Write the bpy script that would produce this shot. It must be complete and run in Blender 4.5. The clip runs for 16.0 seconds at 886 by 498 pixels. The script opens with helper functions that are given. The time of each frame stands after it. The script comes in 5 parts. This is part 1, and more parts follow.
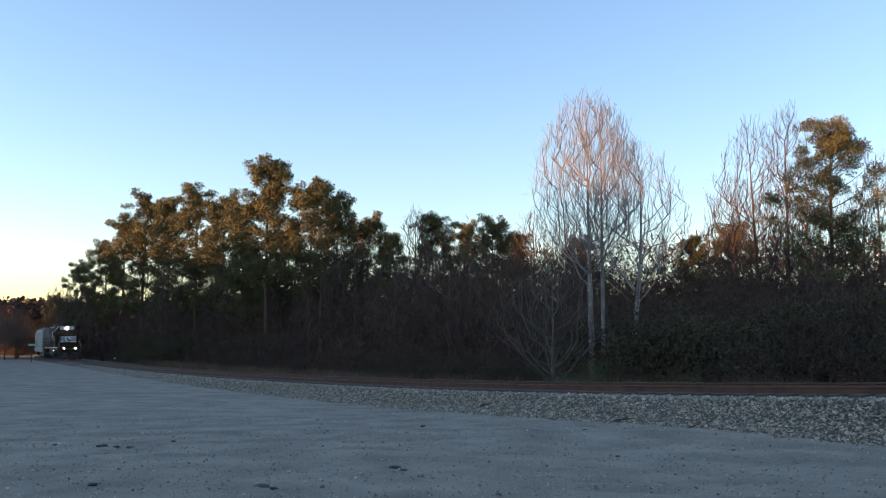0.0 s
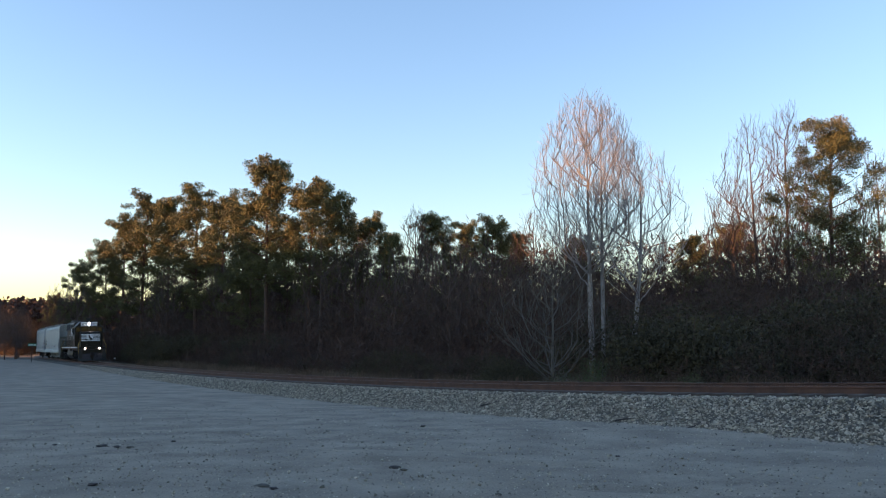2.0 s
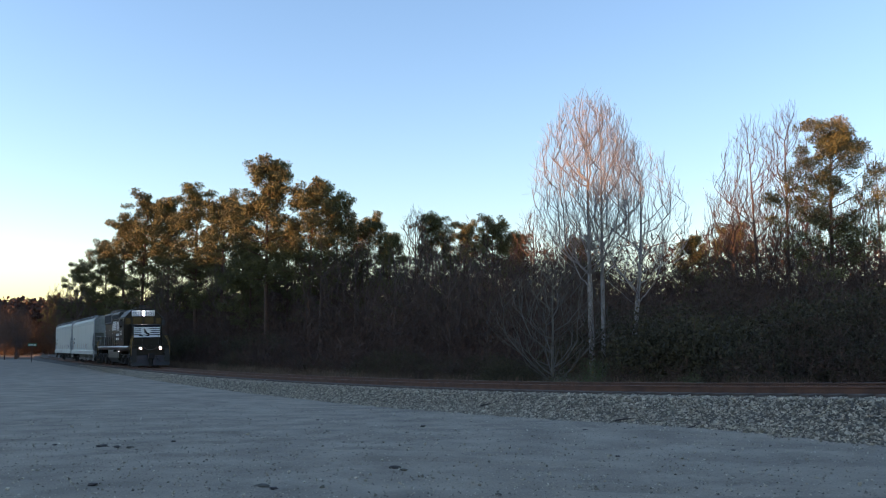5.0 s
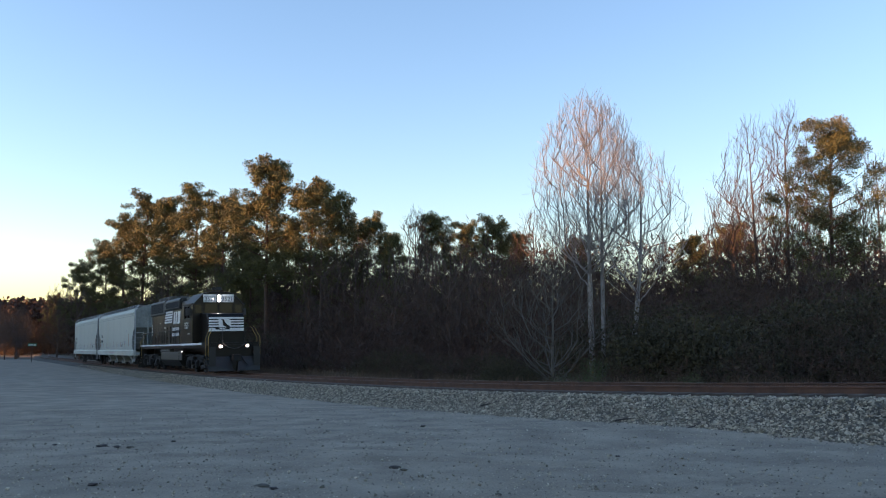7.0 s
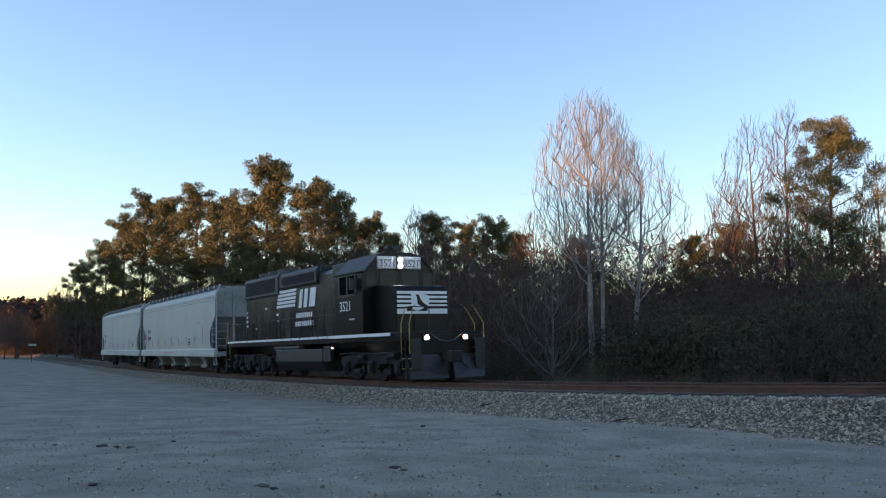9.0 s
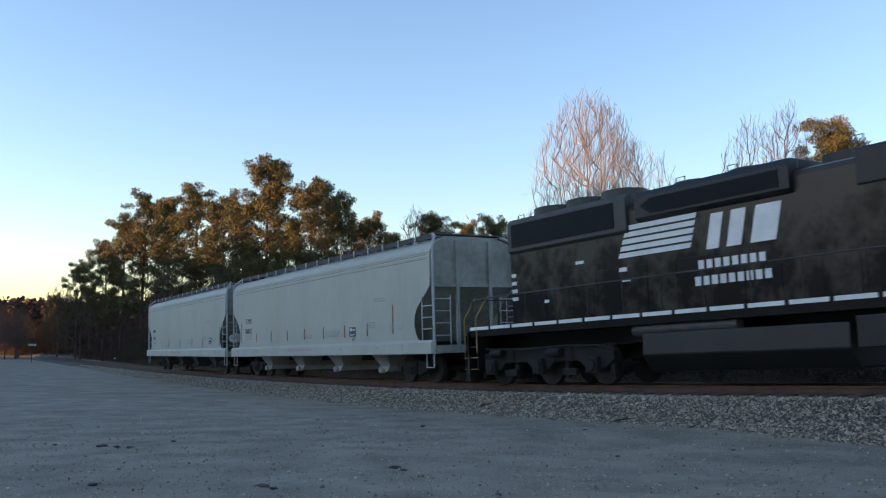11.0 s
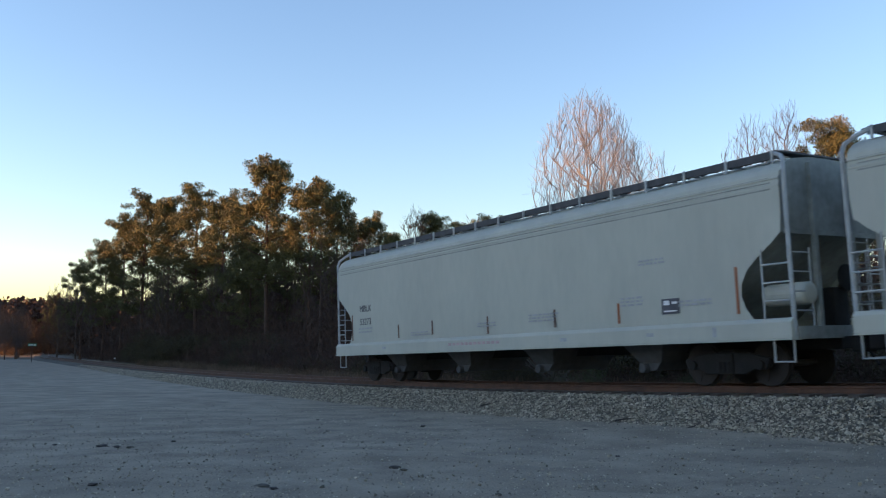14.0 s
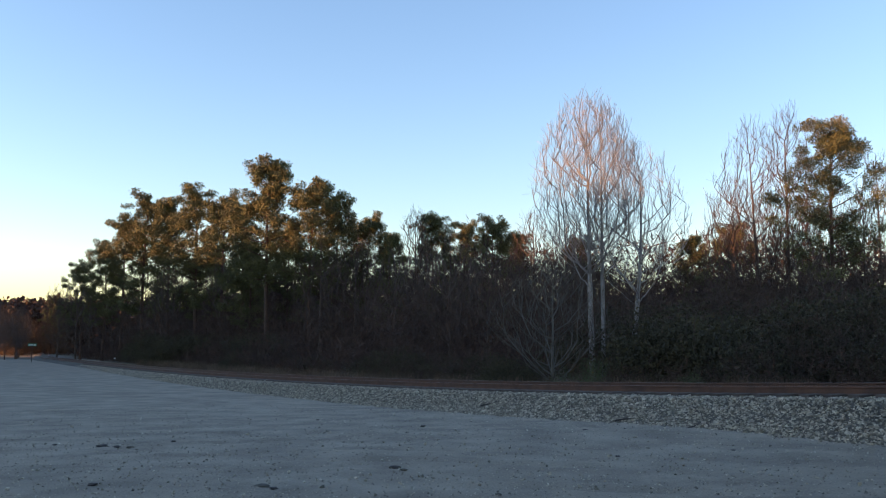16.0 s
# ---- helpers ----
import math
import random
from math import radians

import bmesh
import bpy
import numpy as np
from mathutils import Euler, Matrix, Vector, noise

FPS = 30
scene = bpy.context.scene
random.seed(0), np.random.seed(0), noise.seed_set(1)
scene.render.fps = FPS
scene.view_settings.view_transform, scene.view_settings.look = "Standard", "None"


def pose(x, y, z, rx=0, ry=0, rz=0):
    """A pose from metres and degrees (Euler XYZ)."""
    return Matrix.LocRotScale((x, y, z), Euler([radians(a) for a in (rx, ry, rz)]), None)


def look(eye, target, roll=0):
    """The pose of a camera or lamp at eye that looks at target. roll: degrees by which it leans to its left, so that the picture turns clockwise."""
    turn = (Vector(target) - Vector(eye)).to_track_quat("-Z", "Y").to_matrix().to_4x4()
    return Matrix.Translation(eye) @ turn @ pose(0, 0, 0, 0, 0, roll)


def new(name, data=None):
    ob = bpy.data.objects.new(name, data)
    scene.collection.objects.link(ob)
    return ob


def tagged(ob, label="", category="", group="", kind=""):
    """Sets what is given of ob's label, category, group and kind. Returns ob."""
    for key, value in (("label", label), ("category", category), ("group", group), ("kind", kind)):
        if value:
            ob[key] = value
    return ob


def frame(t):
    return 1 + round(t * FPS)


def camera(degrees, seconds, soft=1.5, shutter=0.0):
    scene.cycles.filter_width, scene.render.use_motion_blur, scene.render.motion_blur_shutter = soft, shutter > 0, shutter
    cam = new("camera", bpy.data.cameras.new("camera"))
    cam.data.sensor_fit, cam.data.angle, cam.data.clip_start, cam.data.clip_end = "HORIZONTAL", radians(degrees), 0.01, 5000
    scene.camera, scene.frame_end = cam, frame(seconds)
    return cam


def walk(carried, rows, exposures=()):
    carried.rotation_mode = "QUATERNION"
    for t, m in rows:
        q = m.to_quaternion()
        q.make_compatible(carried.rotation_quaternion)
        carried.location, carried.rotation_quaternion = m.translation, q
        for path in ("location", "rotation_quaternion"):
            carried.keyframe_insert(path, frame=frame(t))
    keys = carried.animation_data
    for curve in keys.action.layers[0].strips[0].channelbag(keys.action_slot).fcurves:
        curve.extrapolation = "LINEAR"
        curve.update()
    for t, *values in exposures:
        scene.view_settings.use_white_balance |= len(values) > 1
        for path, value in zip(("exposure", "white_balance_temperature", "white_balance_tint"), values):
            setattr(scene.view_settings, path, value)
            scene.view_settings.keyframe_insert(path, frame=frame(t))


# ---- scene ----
cam = camera(51.84, 16.0, soft=1.1, shutter=0.15)
EYE = (0.0, 0.0, 1.683)
CAM = pose(0, 0, 1.683, 90 + 5.776, 0, 0) @ pose(0, 0, 0, 0, 0, 0.31)
walk(cam, [(0.0, CAM), (16.0, CAM)], exposures=[(0.0, 1.85, 5750, 24), (9.2, 1.85, 5750, 24), (11.3, 1.78, 5750, 24), (14.2, 1.75, 5750, 24), (16.0, 1.82, 5750, 24)])

# ---- light: dusk, a low sun behind an added, unseen belt of woods to the west ----
SUN_AZ, SUN_EL = radians(-98), radians(4.0)      # azimuth from +y, clockwise
SUN_DIR = Vector((math.sin(SUN_AZ) * math.cos(SUN_EL), math.cos(SUN_AZ) * math.cos(SUN_EL), math.sin(SUN_EL)))
world = bpy.data.worlds.new("dusk_sky")
scene.world = world
world.use_nodes = True
wn = world.node_tree
sky = wn.nodes.new("ShaderNodeTexSky")
sky.sky_type, sky.sun_disc = "NISHITA", False
sky.sun_elevation, sky.sun_rotation = SUN_EL, SUN_AZ
sky.altitude, sky.air_density, sky.dust_density, sky.ozone_density = 200, 1.0, 0.2, 1.6
wn.nodes["Background"].inputs["Strength"].default_value = 0.15
wn.links.new(sky.outputs[0], wn.nodes["Background"].inputs["Color"])
sun_data = bpy.data.lights.new("sun", "SUN")
sun_data.energy, sun_data.angle, sun_data.color = 5.5, radians(0.5), (1.0, 0.48, 0.165)
sun = new("sun", sun_data)
sun.matrix_world = look(SUN_DIR * 200, (0, 0, 0))


# ---- materials ----
def mat(name, base, rough=0.8, metal=0.0, grain=None, bump=0.0, scale=4.0, var=0.25, fine=None, emit=None, spread=0.0, axis=(1, 1, 1), spec=0.5):
    """Principled material; base varies towards grain at two noise scales, and piece by piece by spread."""
    m = bpy.data.materials.new(name)
    m.use_nodes = True
    nt = m.node_tree
    bsdf = nt.nodes["Principled BSDF"]
    bsdf.inputs["Roughness"].default_value, bsdf.inputs["Metallic"].default_value = rough, metal
    bsdf.inputs["Specular IOR Level"].default_value = spec
    if emit:
        bsdf.inputs["Base Color"].default_value = (*base, 1)
        bsdf.inputs["Emission Color"].default_value, bsdf.inputs["Emission Strength"].default_value = (*emit[:3], 1), emit[3]
        return m
    grain = grain or tuple(c * (1 - var) for c in base)
    co = nt.nodes.new("ShaderNodeTexCoord")
    mp = nt.nodes.new("ShaderNodeMapping")
    mp.inputs["Scale"].default_value = axis
    nt.links.new(co.outputs["Object"], mp.inputs["Vector"])
    big, small = nt.nodes.new("ShaderNodeTexNoise"), nt.nodes.new("ShaderNodeTexNoise")
    big.inputs["Scale"].default_value, small.inputs["Scale"].default_value = scale, fine or scale * 9
    big.inputs["Detail"].default_value, small.inputs["Detail"].default_value = 4, 5
    for n in (big, small):
        nt.links.new(mp.outputs[0], n.inputs["Vector"])
    add = nt.nodes.new("ShaderNodeMath")
    add.operation = "MULTIPLY_ADD"
    add.inputs[1].default_value, add.inputs[2].default_value = 0.55, -0.28
    nt.links.new(small.outputs["Fac"], add.inputs[0])
    summed = nt.nodes.new("ShaderNodeMath")
    summed.operation = "ADD"
    nt.links.new(big.outputs["Fac"], summed.inputs[0]), nt.links.new(add.outputs[0], summed.inputs[1])
    ramp = nt.nodes.new("ShaderNodeValToRGB")
    ramp.color_ramp.elements[0].position, ramp.color_ramp.elements[1].position = 0.32, 0.68
    ramp.color_ramp.elements[0].color, ramp.color_ramp.elements[1].color = (*grain, 1), (*base, 1)
    nt.links.new(summed.outputs[0], ramp.inputs[0])
    colour = ramp.outputs[0]
    if spread:
        geo = nt.nodes.new("ShaderNodeNewGeometry")
        val = nt.nodes.new("ShaderNodeMath")
        val.operation = "MULTIPLY_ADD"
        val.inputs[1].default_value, val.inputs[2].default_value = 2 * spread, 1 - spread
        nt.links.new(geo.outputs["Random Per Island"], val.inputs[0])
        hsv = nt.nodes.new("ShaderNodeHueSaturation")
        nt.links.new(colour, hsv.inputs["Color"]), nt.links.new(val.outputs[0], hsv.inputs["Value"])
        colour = hsv.outputs[0]
    nt.links.new(colour, bsdf.inputs["Base Color"])
    if bump:
        bp = nt.nodes.new("ShaderNodeBump")
        bp.inputs["Strength"].default_value, bp.inputs["Distance"].default_value = 0.6, bump
        nt.links.new(small.outputs["Fac"], bp.inputs["Height"]), nt.links.new(bp.outputs[0], bsdf.inputs["Normal"])
    return m


M_LOT = mat("pale_gravel_lot", (0.34, 0.287, 0.212), 0.95, grain=(0.2, 0.168, 0.125), bump=0.05, scale=0.9, fine=42)
M_BALLAST = mat("ballast_stone", (0.40, 0.352, 0.265), 0.9, grain=(0.19, 0.165, 0.125), bump=0.01, scale=6, spread=0.6)
# much darker than the stones: shade of the gaps is painted into the bed
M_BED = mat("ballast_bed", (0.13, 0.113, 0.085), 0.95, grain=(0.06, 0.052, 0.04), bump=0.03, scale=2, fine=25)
M_RAIL = mat("rusty_rail_steel", (0.105, 0.05, 0.028), 0.8, 0.0, grain=(0.062, 0.031, 0.019), bump=0.002, scale=3)
M_RAILTOP = mat("worn_rail_head", (0.13, 0.09, 0.07), 0.5, 0.5, scale=3)
M_TIE = mat("creosoted_tie", (0.09, 0.07, 0.055), 0.9, bump=0.01, scale=3)
M_LITTER = mat("leaf_litter", (0.12, 0.085, 0.05), 0.95, grain=(0.06, 0.05, 0.03), bump=0.03, scale=0.8, fine=12)
M_PINEBARK = mat("pine_bark", (0.11, 0.06, 0.038), 0.95, grain=(0.055, 0.032, 0.021), bump=0.02, scale=3)
M_NEEDLE = mat("pine_needles", (0.112, 0.103, 0.027), 0.8, grain=(0.062, 0.061, 0.019), scale=0.7, spread=0.35)
M_PALEBARK = mat("pale_smooth_bark", (0.30, 0.275, 0.25), 0.85, grain=(0.18, 0.16, 0.145), bump=0.008, scale=2)
M_GREYBARK = mat("grey_brown_bark", (0.105, 0.07, 0.05), 0.9, grain=(0.056, 0.037, 0.027), bump=0.01, scale=2)
M_ASHBARK = mat("pale_ash_bark", (0.125, 0.108, 0.085), 0.9, grain=(0.08, 0.07, 0.055), bump=0.008, scale=2)
M_BRUSH = mat("dark_evergreen_brush", (0.066, 0.053, 0.019), 0.85, grain=(0.036, 0.029, 0.0115), scale=0.8, spread=0.4)
M_DRY = mat("dry_weed_stalks", (0.17, 0.115, 0.07), 0.95, grain=(0.085, 0.057, 0.035), scale=1, spread=0.3)
M_UNDER = mat("dead_stems", (0.088, 0.048, 0.031), 0.95, grain=(0.04, 0.022, 0.0145), scale=0.4, spread=0.4)
M_GREENLEAF = mat("fresh_green_leaves", (0.075, 0.095, 0.028), 0.8, grain=(0.045, 0.06, 0.018), scale=1, spread=0.3)
M_BROWNLEAF = mat("clinging_brown_leaves", (0.12, 0.068, 0.036), 0.9, grain=(0.07, 0.042, 0.024), scale=1, spread=0.3)


# ---- mesh helpers ----
def mesh_of(name, verts, faces, material, smooth=False):
    me = bpy.data.meshes.new(name)
    me.from_pydata([tuple(v) for v in verts] if not isinstance(verts, np.ndarray) else verts.tolist(), [], faces if not isinstance(faces, np.ndarray) else faces.tolist())
    for m in (material if isinstance(material, (list, tuple)) else (material,)):
        me.materials.append(m)
    if smooth:
        me.polygons.foreach_set("use_smooth", [True] * len(me.polygons))
    me.update()
    return me


def part(name, bm, material, parent, label="", smooth=False):
    """Links a bmesh (or a mesh) as one part under a thing or a part."""
    if isinstance(bm, bpy.types.Mesh):
        me = bm
    else:
        me = bpy.data.meshes.new(name)
        bm.normal_update()
        bm.to_mesh(me)
        bm.free()
        for m in (material if isinstance(material, (list, tuple)) else (material,)):
            me.materials.append(m)
        if smooth:
            me.polygons.foreach_set("use_smooth", [True] * len(me.polygons))
    ob = new(name, me)
    if parent is not None:
        ob.parent = parent
    if label:
        tagged(ob, label)
    return ob


# ---- track geometry: centreline by its length s, from far to near ----
X0, Y0, HEAD0, CANT = -8.165, 44.7116, -1.05264, -0.0246
KNOTS = (-115, -75, -40, -10, 12, 26, 40)
CURVES = (-0.001537, -0.000214, 0.000324, 0.000992, 0.002642, 0.003361, 0.003712)     # bend per metre at the knots
SLOPES = (0.00863, 0.00911, 0.01082, 0.01477, 0.02273, 0.03736, 0.05641)              # climb per metre at the knots
_S = np.arange(-260.0, 200.01, 0.5)


def _profile():
    curv = np.interp(_S, KNOTS, CURVES)
    curv = np.where(_S < -102, 0.002, curv)
    curv = np.where(_S < -150, 0.0, curv)
    slope = np.interp(_S, KNOTS, SLOPES)
    slope = np.where(_S > 40, SLOPES[-1] * np.exp(-((_S - 40) / 12.0)), slope)
    slope = np.where(_S < -115, SLOPES[0] * np.exp((_S + 115) / 20.0), slope)
    i0 = int(np.argmin(abs(_S)))
    cum = lambda f: np.concatenate([[0], np.cumsum((f[1:] + f[:-1]) * 0.25)])
    head = cum(curv)
    head += HEAD0 - head[i0]
    x, y, z = cum(np.cos(head)), cum(np.sin(head)), cum(slope)
    return x - x[i0] + X0, y - y[i0] + Y0, z - z[i0], head


TX, TY, TZ, TH = _profile()


def track(s, w=0.0, z=0.0):
    """World point at s along the track, w metres to the right of travel (towards the lot), z over the rail tops."""
    x, y, zz, h = (np.interp(s, _S, a) for a in (TX, TY, TZ, TH))
    return Vector((x + w * math.sin(h), y - w * math.cos(h), zz + z + w * CANT))


def rail_level(x, y):
    """s, w and the rail level of the place on the track nearest to each of the points."""
    x, y = np.asarray(x, float), np.asarray(y, float)
    s, w = np.empty(x.shape), np.empty(x.shape)
    cs, cx, cy, ch = _S[::2], TX[::2], TY[::2], TH[::2]
    for i in range(0, x.size, 4000):
        fx, fy = x.flat[i:i + 4000], y.flat[i:i + 4000]
        k = np.argmin((fx[:, None] - cx) ** 2 + (fy[:, None] - cy) ** 2, axis=1)
        along = (fx - cx[k]) * np.cos(ch[k]) + (fy - cy[k]) * np.sin(ch[k])
        s.flat[i:i + 4000] = cs[k] + np.clip(along, -1, 1)
        w.flat[i:i + 4000] = (fx - cx[k]) * np.sin(ch[k]) - (fy - cy[k]) * np.cos(ch[k])
    return s, w, np.interp(s, _S, TZ)


def drop_at(s):
    """How far the lot lies below the rails; it stays level where the track climbs."""
    s = np.asarray(s, float)
    u = np.clip((s + 60) / 90.0, 0, 1)
    return np.maximum(0.42 + 0.33 * u * u * (3 - 2 * u), np.interp(s, _S, TZ) - 0.06)


def ground_z(x, y):
    s, w, z = rail_level(x, y)
    far = np.clip((np.abs(w) - 40) / 200, 0, 1)
    return (z - drop_at(s)) * (1 - far) + far * -0.6


def gz(x, y):
    return float(ground_z(np.array([x]), np.array([y]))[0])


# ---- ground: one sheet to the horizon ----
def graded(lo, hi, fine_lo, fine_hi, step, grow=1.13):
    mid = list(np.arange(fine_lo, fine_hi + 1e-6, step))
    left, right, d = [], [], step
    while (left[-1] if left else fine_lo) > lo:
        d *= grow
        left.append((left[-1] if left else fine_lo) - d)
    d = step
    while (right[-1] if right else fine_hi) < hi:
        d *= grow
        right.append((right[-1] if right else fine_hi) + d)
    return np.array(left[::-1] + mid + right)


def build_ground():
    gx, gy = graded(-1500, 1500, -6, 6, 0.095, 1.07), graded(-900, 2500, 6.5, 17, 0.095, 1.05)
    xx, yy = np.meshgrid(gx, gy)
    zz = ground_z(xx, yy)
    s, w, _ = rail_level(xx, yy)
    rough = np.zeros(xx.shape)
    for i, (x, y) in enumerate(zip(xx.flat, yy.flat)):
        d = math.hypot(x, y)
        if d < 60 and y > 3:
            patch = max(0.0, noise.noise((x * 0.33, y * 0.4, 2)) + 0.05)
            v = 0.012 * noise.noise((x * 0.6, y * 0.6, 0)) + 0.010 * noise.noise((x * 2.3, y * 2.3, 5)) + (0.010 + 0.08 * patch) * noise.noise((x * 6.1, y * 6.1, 9)) + (0.006 + 0.05 * patch) * noise.noise((x * 13.0, y * 13.0, 4))
            rough.flat[i] = v * min(1, d / 4)
    # shallow wheel ruts across the lot, broken along their length
    for k, (slant, b, wide, depth) in enumerate(((0.18, 10.4, 0.9, 0.04), (0.18, 12.2, 0.9, 0.04), (-0.10, 13.6, 0.7, 0.03), (0.32, 16.5, 0.8, 0.035), (0.32, 18.2, 0.8, 0.03), (0.05, 9.2, 0.8, 0.04))):
        off = yy - (b - slant * xx + 0.4 * np.sin(xx * 0.35 + k) + 0.12 * np.sin(xx * 1.7 + 2 * k))
        worn = np.clip(0.4 + np.sin(xx * 0.55 + 1.3 * k) + 0.5 * np.sin(xx * 1.3 + k), 0, 1) * (np.abs(xx) < 25)
        rough -= worn * depth * (np.exp(-(off / (0.2 * wide)) ** 2) - 0.5 * np.exp(-((np.abs(off) - 0.32) / 0.11) ** 2))
    zz = zz + rough
    n, m = len(gy), len(gx)
    idx = np.arange(n * m).reshape(n, m)
    faces = np.stack([idx[:-1, :-1], idx[:-1, 1:], idx[1:, 1:], idx[1:, :-1]], -1).reshape(-1, 4)
    me = mesh_of("ground", np.stack([xx, yy, zz], -1).reshape(-1, 3), faces, [M_LOT, M_LITTER], smooth=True)
    wood = (w[:-1, :-1] < -2.6).astype(int) | (s[:-1, :-1] < -125).astype(int)
    me.polygons.foreach_set("material_index", wood.reshape(-1))
    ob = new("ground", me)
    tagged(ob, "pale dusty gravel lot with ruts and leaf litter beyond the track", "ground", kind="structure")
    return ob


build_ground()


def sweep(name, prof, s0, s1, step, material, smooth=False, widen=None):
    """Sweeps a profile of (w, z) points along the track."""
    ss = np.arange(s0, s1 + 1e-6, step)
    verts, faces, n = [], [], len(widen(s0) if widen else prof)
    for s in ss:
        p = widen(s) if widen else prof
        verts += [track(s, w, z) for w, z in p]
    for i in range(len(ss) - 1):
        for j in range(n - 1):
            a = i * n + j
            faces.append((a, a + 1, a + n + 1, a + n))
    return mesh_of(name, verts, faces, material, smooth)


def toe(s):
    u = min(1, max(0, (s - 2) / 28))
    return 2.65 + 0.68 * u * u * (3 - 2 * u)


def bed_profile(s):
    d, t = float(drop_at(s)), toe(s)
    return [(-4.2, -d - 0.12), (-3.0, -0.42), (-1.8, -0.24), (-0.9, -0.21), (0.9, -0.21), (1.75, -0.22), (1.75 + (t - 1.75) * 0.55, -0.22 - (d - 0.22) * 0.62), (t, -d - 0.02), (t + 0.3, -d - 0.15)]


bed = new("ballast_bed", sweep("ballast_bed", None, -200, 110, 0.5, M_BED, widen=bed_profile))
tagged(bed, "raised bed of crushed stone under the track, darkened for the shade between stones", "ballast", kind="structure")


def rail_mesh(w0):
    prof = [(-0.075, -0.18), (-0.075, -0.165), (-0.012, -0.14), (-0.012, -0.045), (-0.036, -0.035), (-0.036, -0.006), (-0.028, 0), (0.028, 0), (0.036, -0.006), (0.036, -0.035), (0.012, -0.045), (0.012, -0.14), (0.075, -0.165), (0.075, -0.18)]
    me = sweep("rail", [(w0 + a, b) for a, b in prof], -200, 110, 1.0, [M_RAIL, M_RAILTOP])
    n = len(prof) - 1
    for i, p in enumerate(me.polygons):
        p.material_index = 1 if i % n == 6 else 0
    return me


for w0 in (-0.75, 0.75):
    tagged(new("rail", rail_mesh(w0)), "long rusty brown steel rail on dark ties", "rail", "running rails", kind="structure")


for k, s0 in enumerate(np.arange(-62, 46, 0.53)):
    if k == 0:
        sh = bmesh.new()
        bmesh.ops.create_cube(sh, size=1)
        for v in sh.verts:
            v.co = Vector((v.co.x * 0.23, v.co.y * 2.6, v.co.z * 0.18))
        bmesh.ops.bevel(sh, geom=sh.edges[:], offset=0.012, segments=1, affect="EDGES")
        tie_mesh = bpy.data.meshes.new("railway_tie")
        sh.to_mesh(tie_mesh)
        sh.free()
        tie_mesh.materials.append(M_TIE)
    tie = part("railway_tie", tie_mesh, None, bed)
    c = track(s0, 0, -0.255)
    h = float(np.interp(s0, _S, TH))
    tie.matrix_basis = Matrix.Translation(c) @ Matrix.Rotation(h + random.uniform(-0.02, 0.02), 4, "Z")


def stones(name, x, y, z, size, rng, material):
    """Many angular stones as one mesh."""
    n = len(x)
    oct_ = np.array([(1, 0, 0), (-1, 0, 0), (0, 1, 0), (0, -1, 0), (0, 0, 1), (0, 0, -1)], float)
    v = oct_[None] * rng.uniform(0.55, 1.25, (n, 6, 1)) + rng.normal(size=(n, 6, 3)) * 0.22
    q = rng.normal(size=(n, 4))
    q /= np.linalg.norm(q, axis=1)[:, None]
    w, a, b, c = q.T
    rot = np.stack([1 - 2 * (b * b + c * c), 2 * (a * b - c * w), 2 * (a * c + b * w), 2 * (a * b + c * w), 1 - 2 * (a * a + c * c), 2 * (b * c - a * w), 2 * (a * c - b * w), 2 * (b * c + a * w), 1 - 2 * (a * a + b * b)], 1).reshape(n, 3, 3)
    v = np.einsum("nij,nkj->nki", rot, v) * size[:, None, None] * np.array([1, 1, 0.8])
    v = (v + np.stack([x, y, z], 1)[:, None, :]).reshape(-1, 3)
    tri = np.array([(0, 2, 4), (2, 1, 4), (1, 3, 4), (3, 0, 4), (2, 0, 5), (1, 2, 5), (3, 1, 5), (0, 3, 5)])
    f = (np.arange(n)[:, None, None] * 6 + tri[None]).reshape(-1, 3)
    return new(name, mesh_of(name, v, f, material))


def build_ballast():
    rng = np.random.default_rng(3)
    n = 85000
    s = -62 + 98 * rng.random(n) ** 0.5
    t = np.array([toe(a) for a in s])
    u = rng.random(n)
    w = 0.86 + (t - 0.80) * u + rng.normal(size=n) * 0.05
    d = drop_at(s)
    z = np.where(w < 1.75, -0.215, np.interp((w - 1.75) / np.maximum(t - 1.75, 0.1), [0, 0.55, 1], [0, 0.62, 1]) * -(d - 0.2) - 0.215) + 0.012
    stray = rng.random(n) < 0.05
    w = np.where(stray, t + rng.exponential(0.35, n), w)
    z = np.where(stray, -d - 0.0, z)
    tx, ty, tz, th = (np.interp(s, _S, a) for a in (TX, TY, TZ, TH))
    x, y, z = tx + w * np.sin(th), ty - w * np.cos(th), tz + z + w * CANT
    size = 0.0245 * np.exp(rng.normal(size=n) * 0.36)
    ob = stones("ballast_stones", x, y, z, size, rng, M_BALLAST)
    tagged(ob, "loose grey crushed stones on the shoulder of the track", "ballast", kind="stuff")


def build_pebbles():
    rng = np.random.default_rng(6)
    n = 30000
    r = 5.0 + 26 * rng.random(n) ** 1.6
    a = rng.uniform(-0.55, 0.55, n)
    x, y = r * np.sin(a), r * np.cos(a)
    s, w, _ = rail_level(x, y)
    t = np.array([toe(b) for b in s])
    keep = w > t
    x, y = x[keep], y[keep]
    size = 0.0095 * np.exp(rng.normal(size=len(x)) * 0.42)
    ob = stones("loose_pebbles", x, y, ground_z(x, y) + 0.012, size, rng, M_BALLAST)
    tagged(ob, "scattered pale pebbles on the dusty lot", "pebbles", kind="stuff")


build_ballast()
build_pebbles()


